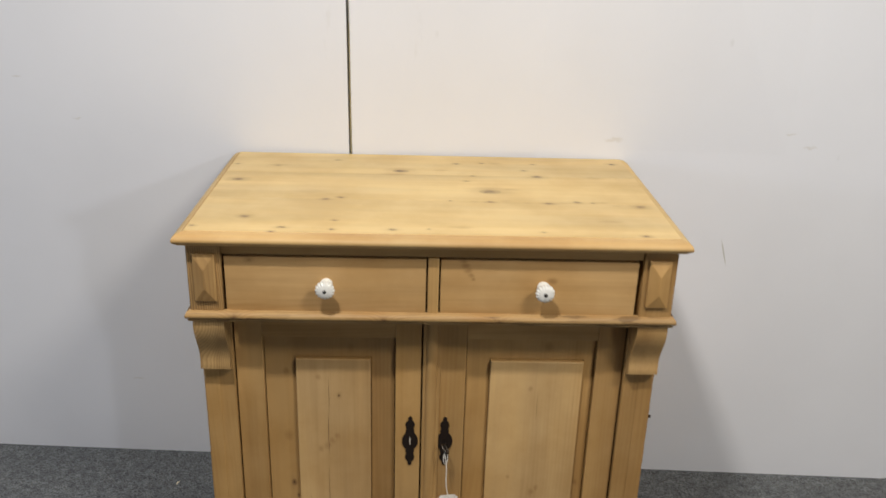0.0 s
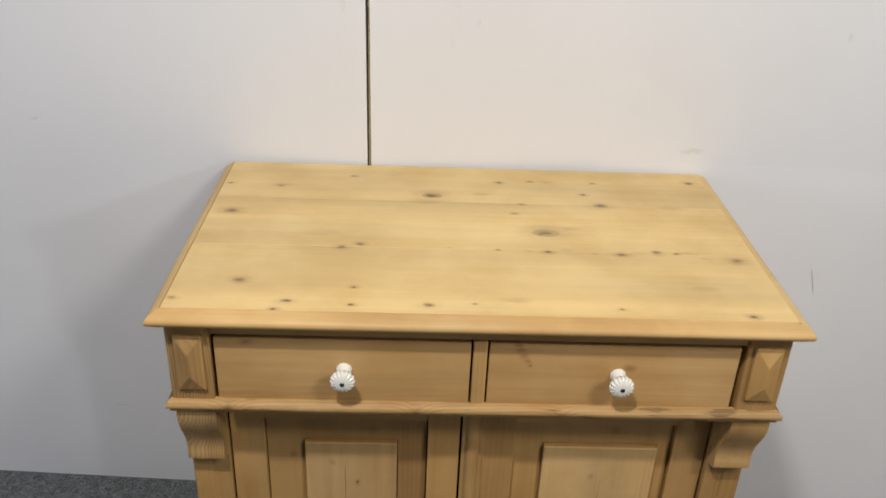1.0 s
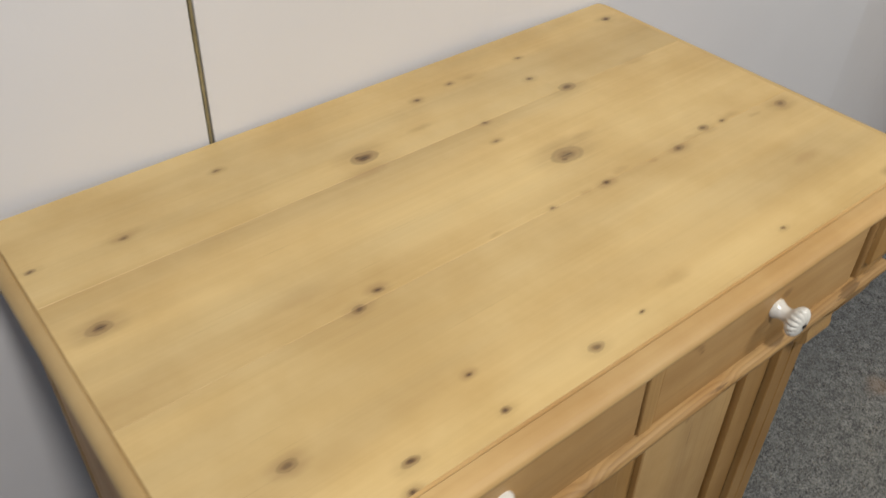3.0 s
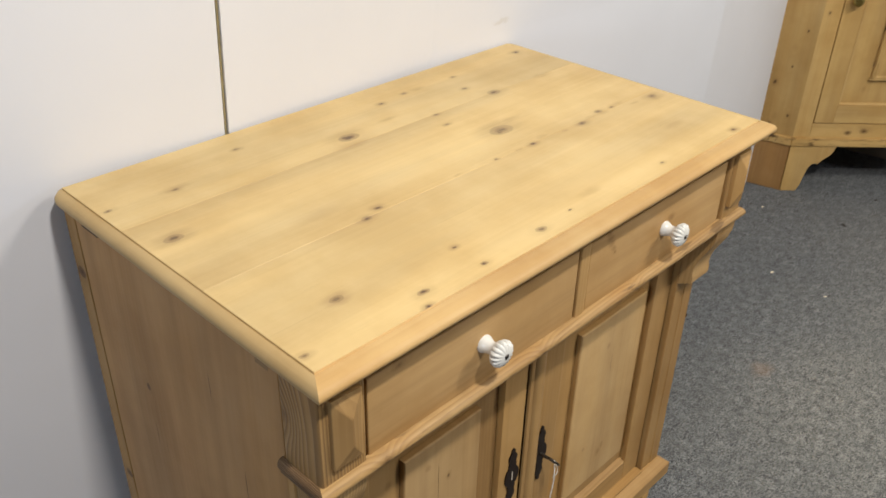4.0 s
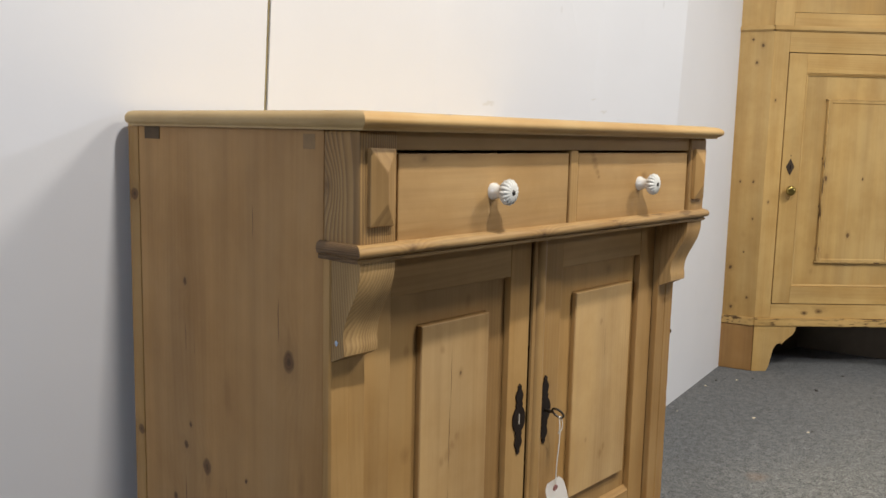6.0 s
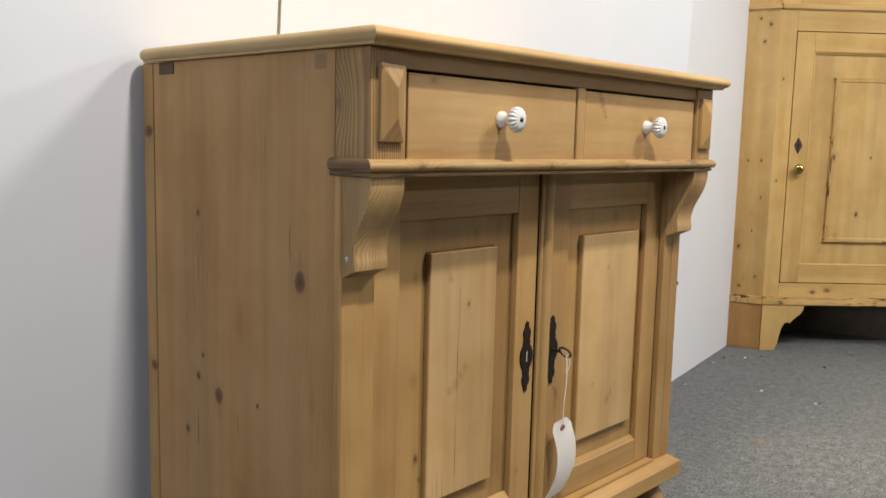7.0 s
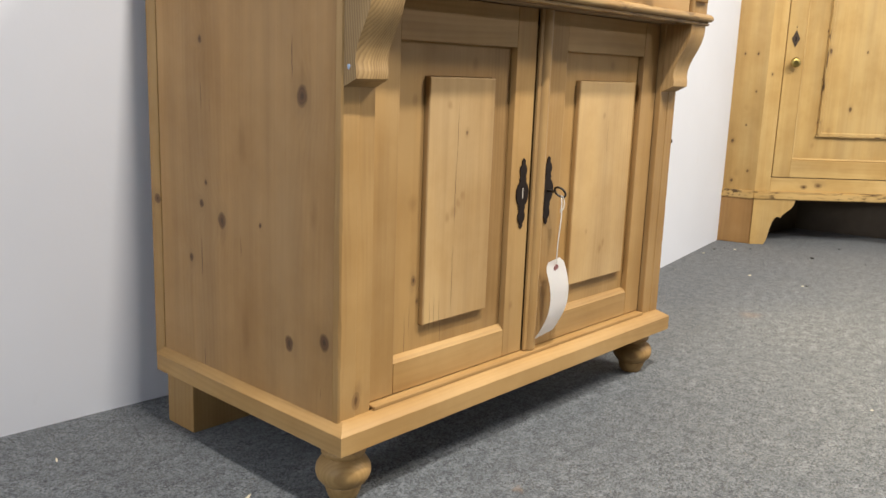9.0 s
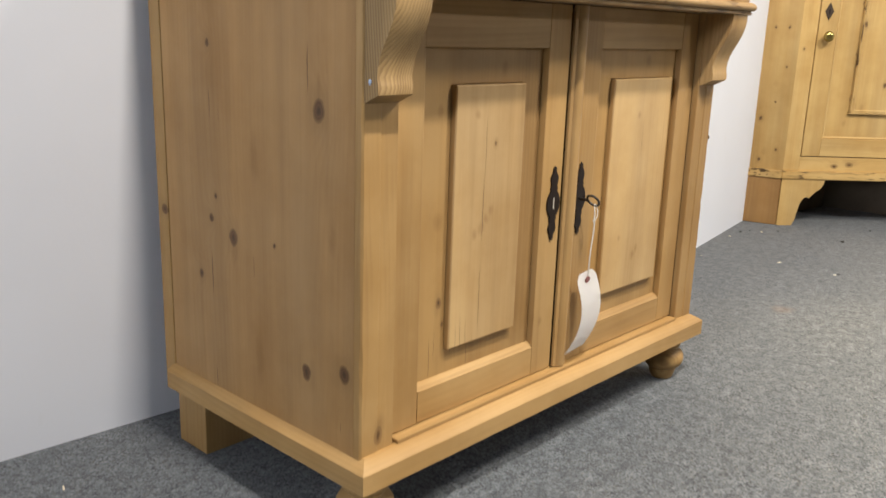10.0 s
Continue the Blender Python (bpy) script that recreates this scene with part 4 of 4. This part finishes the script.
PINE_OLD_Z = pine("old_pine_upright", "z", light=GOLD, dark=BROWN, knots=cup_spots, flat="y", pins=False, knot_floor=0.9, knot_tone=0.8, stripes=0.06,
                  stains=[(0.222, 0, 0.43, 0.012), (0.25, 0, 0.425, 0.010), (0.225, 0, 0.70, 0.008), (0.20, 0, 0.37, 0.008), (-0.06, 0, 0.26, 0.010), (-0.05, 0, 0.50, 0.008)], stain_length=1.6, stain_depth=0.3)
PINE_OLD_X = pine("old_pine_rail", "x", light=GOLD, dark=BROWN, knots=[(0.184, 0, 0.217, 0.008), (0.237, 0, 0.223, 0.009)], flat="y")
PINE_OLD_CHIP = pine("old_pine_chipped_moulding", "x", light=GOLD, dark=BROWN, chipped=0.9, flat="y")
PINE_OLD_EDGE = pine("old_pine_chipped_edge", "z", light=GOLD, dark=BROWN, chipped=0.9, flat="y")
PINE_OLD_FOOT_SIDE = pine("old_pine_foot_side", "z", light=(0.38, 0.228, 0.098), dark=(0.20, 0.105, 0.042))
cupboard = thing("corner_cupboard", CX, CY, 0, "tall stripped pine corner cupboard with panelled doors on bracket feet", "cupboard", turn=-45)
W = S1 - S0
side_dir = Vector((-0.102, 0.060, 0))
side_dir_r = Vector((0.102, 0.060, 0))


def canted(out, thick=0.02):
    """One turn of the cupboard's outline: return, front, return."""
    a, b = Vector((0, 0, 0)), Vector((W, 0, 0))
    la, rb = a + side_dir, b + side_dir_r
    outer = [la + Vector((-out, -out * 0.2, 0)), a + Vector((-out * 0.5, -out, 0)), b + Vector((out * 0.5, -out, 0)), rb + Vector((out, -out * 0.2, 0))]
    inner = [la + Vector((thick, 0.006, 0)), a + Vector((thick * 0.4, thick, 0)), b + Vector((-thick * 0.4, thick, 0)), rb + Vector((-thick, 0.006, 0))]
    return outer, inner


def canted_part(name, z0, z1, out, mat, pieces=(0, 1, 2), chamfer=0.0, label=""):
    outer, inner = canted(out)
    for k in pieces:
        ring = [outer[k], outer[k + 1], inner[k + 1], inner[k]]
        bm = bmesh.new()
        low = [bm.verts.new((v.x, v.y, z0)) for v in ring]
        high = [bm.verts.new((v.x, v.y, z1)) for v in ring]
        for i in range(4):
            j = (i + 1) % 4
            bm.faces.new((low[i], low[j], high[j], high[i]))
        bm.faces.new(low[::-1]), bm.faces.new(high)
        bmesh.ops.recalc_face_normals(bm, faces=bm.faces[:])
        if chamfer:
            bmesh.ops.bevel(bm, geom=bm.edges[:], offset=chamfer, segments=2, affect="EDGES")
        part(name, bm, mat, cupboard, label)


canted_part("return_side", 0.197, 1.219, 0.0, PINE_OLD_Z, (0, 2))
canted_part("base_moulding", 0.168, 0.198, 0.010, PINE_OLD_CHIP, (0, 1, 2), 0.003, "worn base moulding with dark chips")
canted_part("waist_moulding", 1.219, 1.238, 0.008, PINE_OLD_X, (0, 1, 2), 0.004)
canted_part("upper_side", 1.238, 1.90, -0.006, PINE_OLD_Z, (0, 2))
canted_part("cornice", 1.90, 1.97, 0.03, PINE_OLD_X, (0, 1, 2), 0.006)
# foot sides coloured darker and browner than their fronts
canted_part("foot_side", 0.0, 0.168, 0.006, PINE_OLD_FOOT_SIDE, (0, 2), 0.002)


def front(x0, x1, y0, y1, z0, z1, mat, name, parent, bevel=0.0015, label=""):
    return part(name, box(x0, x1, y0, y1, z0, z1, bevel), mat, parent, label)


front(0.0, 0.057, 0, 0.02, 0.198, 1.219, PINE_OLD_Z, "front_stile", cupboard)
front(W - 0.057, W, 0, 0.02, 0.198, 1.219, PINE_OLD_Z, "front_stile", cupboard)
front(0.0572, W - 0.0572, 0, 0.02, 0.198, 0.249, PINE_OLD_X, "front_rail", cupboard)
front(0.0572, W - 0.0572, 0, 0.02, 1.147, 1.219, PINE_OLD_X, "front_rail", cupboard)
cdoor_x0, cdoor_x1, cz0, cz1 = 0.060, W - 0.060, 0.252, 1.144


def fielded(x0, x1, z0, z1, f, y_panel, y_field):
    bm = bmesh.new()
    loops = []
    for a, b, c, d, y in ((x0, x1, z0, z1, y_panel + 0.012), (x0, x1, z0, z1, y_panel), (x0 + f, x1 - f, z0 + f, z1 - f, y_panel), (x0 + f + 0.002, x1 - f - 0.002, z0 + f + 0.002, z1 - f - 0.002, y_field - 0.003),
                          (x0 + f + 0.010, x1 - f - 0.010, z0 + f + 0.010, z1 - f - 0.010, y_field - 0.003), (x0 + f + 0.013, x1 - f - 0.013, z0 + f + 0.013, z1 - f - 0.013, y_field)):
        loops.append([bm.verts.new(p) for p in ((a, y, c), (b, y, c), (b, y, d), (a, y, d))])
    for a, b in zip(loops, loops[1:]):
        for i in range(4):
            j = (i + 1) % 4
            bm.faces.new((a[i], a[j], b[j], b[i]))
    bm.faces.new(loops[-1]), bm.faces.new(loops[0][::-1])
    return bm


cdoor = part("door", fielded(cdoor_x0 + 0.06, cdoor_x1 - 0.06, 0.312, 1.080, 0.094, 0.008, 0.000), PINE_OLD_Z, cupboard, "pine door with a worn raised panel")
front(cdoor_x0, cdoor_x0 + 0.064, -0.001, 0.018, cz0, cz1, PINE_OLD_Z, "stile", cdoor)
front(cdoor_x1 - 0.064, cdoor_x1, -0.001, 0.018, cz0, cz1, PINE_OLD_Z, "stile", cdoor)
front(cdoor_x0 + 0.0642, cdoor_x1 - 0.0642, -0.001, 0.018, cz0, 0.315, PINE_OLD_X, "lower_rail", cdoor)
front(cdoor_x0 + 0.0642, cdoor_x1 - 0.0642, -0.001, 0.018, 1.077, cz1, PINE_OLD_X, "upper_rail", cdoor)
ogee = [(0.0, 0.0), (0.0, -0.004), (0.003, -0.006), (0.006, -0.003), (0.009, -0.002), (0.009, 0.0)]
for z, flip in ((0.315, 1), (1.077, -1)):
    part("panel_moulding", prism([(0.006 + b, z + flip * a) for a, b in ogee], "x", cdoor_x0 + 0.064, cdoor_x1 - 0.064), PINE_OLD_X, cdoor)
for x, flip in ((cdoor_x0 + 0.064, 1), (cdoor_x1 - 0.064, -1)):
    part("panel_moulding", prism([(x + flip * a, 0.006 + b) for a, b in ogee], "z", 0.315, 1.077), PINE_OLD_Z, cdoor)
def chipped_bead(x0, x1, z0, z1, seed):
    """A thin bead round the raised panel, nicked along its length; it runs past the corner as a small ear."""
    dice, bm = random.Random(seed), bmesh.new()
    long_x = x1 - x0 > z1 - z0
    n = max(8, int(max(x1 - x0, z1 - z0) / 0.012))
    rings = []
    for i in range(n + 1):
        t = i / n
        nick = dice.random() < 0.16
        out = -0.0046 + (0.0034 if nick else dice.uniform(0, 0.0008))
        wob = dice.uniform(-0.0005, 0.0005)
        if long_x:
            x, a, b = x0 + (x1 - x0) * t, z0 + wob, z1 + wob
            rings.append([bm.verts.new(p) for p in ((x, 0.007, a), (x, out, a + 0.0008), (x, out, b - 0.0008), (x, 0.007, b))])
        else:
            z, a, b = z0 + (z1 - z0) * t, x0 + wob, x1 + wob
            rings.append([bm.verts.new(p) for p in ((a, 0.007, z), (a + 0.0008, out, z), (b - 0.0008, out, z), (b, 0.007, z))])
    for a, b in zip(rings, rings[1:]):
        for i in range(4):
            j = (i + 1) % 4
            bm.faces.new((a[i], a[j], b[j], b[i]))
    bm.faces.new(rings[0]), bm.faces.new(rings[-1][::-1])
    return bm


part("panel_edge", chipped_bead(0.2070, W - 0.2070, 0.4030, 0.4085, 1), PINE_OLD_CHIP, cdoor, "chipped lower edge of the raised panel")
part("panel_edge", chipped_bead(0.2070, W - 0.2070, 0.9835, 0.9890, 2), PINE_OLD_CHIP, cdoor, "chipped upper edge of the raised panel")
part("panel_edge", chipped_bead(0.2110, 0.2158, 0.4090, 0.9830, 3), PINE_OLD_EDGE, cdoor)
plate = part("escutcheon", prism([(0.090, 0.717), (0.097, 0.731), (0.105, 0.747), (0.097, 0.763), (0.090, 0.777), (0.083, 0.763), (0.075, 0.747), (0.083, 0.731)], "y", -0.0030, -0.001), BRONZE, cdoor, "dull brown diamond keyhole plate")
hole_shape = [(0.0030 * math.cos(a) + 0.090, 0.0030 * math.sin(a) + 0.751) for a in (radians(k) for k in range(-50, 231, 20))]
part("keyhole", prism([(0.0882, 0.738), (0.0918, 0.738)] + hole_shape, "y", -0.0036, -0.0026), IRON, plate)
for z in (0.787, 0.725):
    bm = lathe([(0.0022, 0.0), (0.0020, 0.0012), (0.0010, 0.0018)], 10)
    bmesh.ops.rotate(bm, verts=bm.verts[:], cent=(0, 0, 0), matrix=Matrix.Rotation(radians(90), 3, "X"))
    part("nail", bm, IRON, plate, at=(0.090, -0.001 if z > 0.78 else -0.003, z))
bm = lathe([(0.008, 0.0), (0.007, 0.008), (0.010, 0.012), (0.0155, 0.0155), (0.0180, 0.021), (0.0160, 0.0265), (0.0105, 0.0295), (0.004, 0.0305)], 28)
bmesh.ops.rotate(bm, verts=bm.verts[:], cent=(0, 0, 0), matrix=Matrix.Rotation(radians(90), 3, "X"))
part("knob", bm, BRASS, cdoor, "small tarnished brass knob", at=(0.090, -0.001, 0.664), smooth_angle=60)
# upper stage
front(0.0, 0.07, 0.005, 0.02, 1.238, 1.90, PINE_OLD_Z, "upper_stile", cupboard)
front(W - 0.07, W, 0.005, 0.02, 1.238, 1.90, PINE_OLD_Z, "upper_stile", cupboard)
front(0.0702, W - 0.0702, 0.005, 0.02, 1.238, 1.283, PINE_OLD_X, "upper_rail", cupboard)
part("upper_door", fielded(0.0705, W - 0.0705, 1.285, 1.895, 0.07, 0.009, 0.004), PINE_OLD_Z, cupboard)
# scrolled bracket feet
scroll = [(0.0, 0.0), (0.046, 0.0), (0.054, 0.02), (0.060, 0.055), (0.066, 0.085), (0.075, 0.101), (0.088, 0.106), (0.092, 0.100), (0.099, 0.112), (0.112, 0.126), (0.124, 0.136), (0.132, 0.152), (0.134, 0.168), (0.0, 0.168)]
for flip in (1, -1):
    run = [(x * 1.16 if flip > 0 else W - x * 1.16, z) for x, z in scroll]
    part("bracket_foot", prism(run, "y", -0.006, 0.014), PINE_OLD_Z, cupboard, "scrolled bracket foot")
part("bottom_board", prism([(0.01, 0.02), (W - 0.01, 0.02), (W + 0.05, 0.10), (W / 2, 0.40), (-0.05, 0.10)], "z", 0.170, 0.19), INSIDE, cupboard)

# back boards added in a dark colour that deepens the shade below
for x0, x1 in ((-0.075, W / 2), (W + 0.075, W / 2)):
    part("back_board", prism([(x0, 0.085), (x1, 0.385), (x1, 0.370), (x0, 0.070)], "z", 0.0, 1.954), INSIDE_DARK, cupboard, "back board coloured dark for the shade under the cupboard")
part("top_board", prism([(-0.02, 0.012), (W + 0.02, 0.012), (W + 0.09, 0.075), (W / 2, 0.40), (-0.09, 0.075)], "z", 1.955, 1.968), INSIDE, cupboard)

# ---- bits on the carpet ----
rng = random.Random(4)


def crumb(x, y, size, mat, label, name):
    bm = bmesh.new()
    bmesh.ops.create_icosphere(bm, subdivisions=1, radius=size)
    for v in bm.verts:
        v.co = Vector((v.co.x * rng.uniform(0.8, 1.5), v.co.y * rng.uniform(0.5, 0.9), v.co.z * rng.uniform(0.25, 0.4)))
    low = min(v.co.z for v in bm.verts)
    ob = part(name, bm, mat)
    ob.matrix_world = pose(x, y, -low, 0, 0, rng.uniform(0, 180))
    tagged(ob, label, "debris", "bits on the carpet")


def sliver(x, y, length, turn):
    """A thin pale splinter lying flat."""
    bm = bmesh.new()
    pts = [(-0.5, 0.0), (-0.1, 0.09), (0.35, 0.07), (0.5, 0.0), (0.2, -0.07), (-0.25, -0.08)]
    ob = part("splinter", prism([(length * a, length * b) for a, b in pts], "z", 0.0, 0.0012, bm), CHIP)
    ob.matrix_world = pose(x, y, 0.0005, 0, 0, turn)
    tagged(ob, "thin pale wood splinter lying on the carpet", "debris", "bits on the carpet")


for x, y, s in ((1.928, -0.226, 0.0065), (2.146, 0.033, 0.005), (2.294, -0.014, 0.0055), (1.821, -0.027, 0.003), (1.012, -0.852, 0.0035), (1.918, -0.391, 0.005)):
    crumb(x, y, s, CHIP, "pale wood chip lying on the carpet", "wood_chip")
for x, y, s in ((2.368, -0.259, 0.008), (2.626, -0.264, 0.007), (2.416, -0.420, 0.004), (1.931, -0.399, 0.005), (2.237, 0.037, 0.006), (2.286, 0.026, 0.004), (2.354, -0.046, 0.005), (1.826, -0.020, 0.003)):
    crumb(x, y, s, DIRT, "dark scrap lying on the carpet", "scrap")
sliver(-0.146, -0.049, 0.016, 70)
sliver(-0.011, -0.339, 0.024, 28)
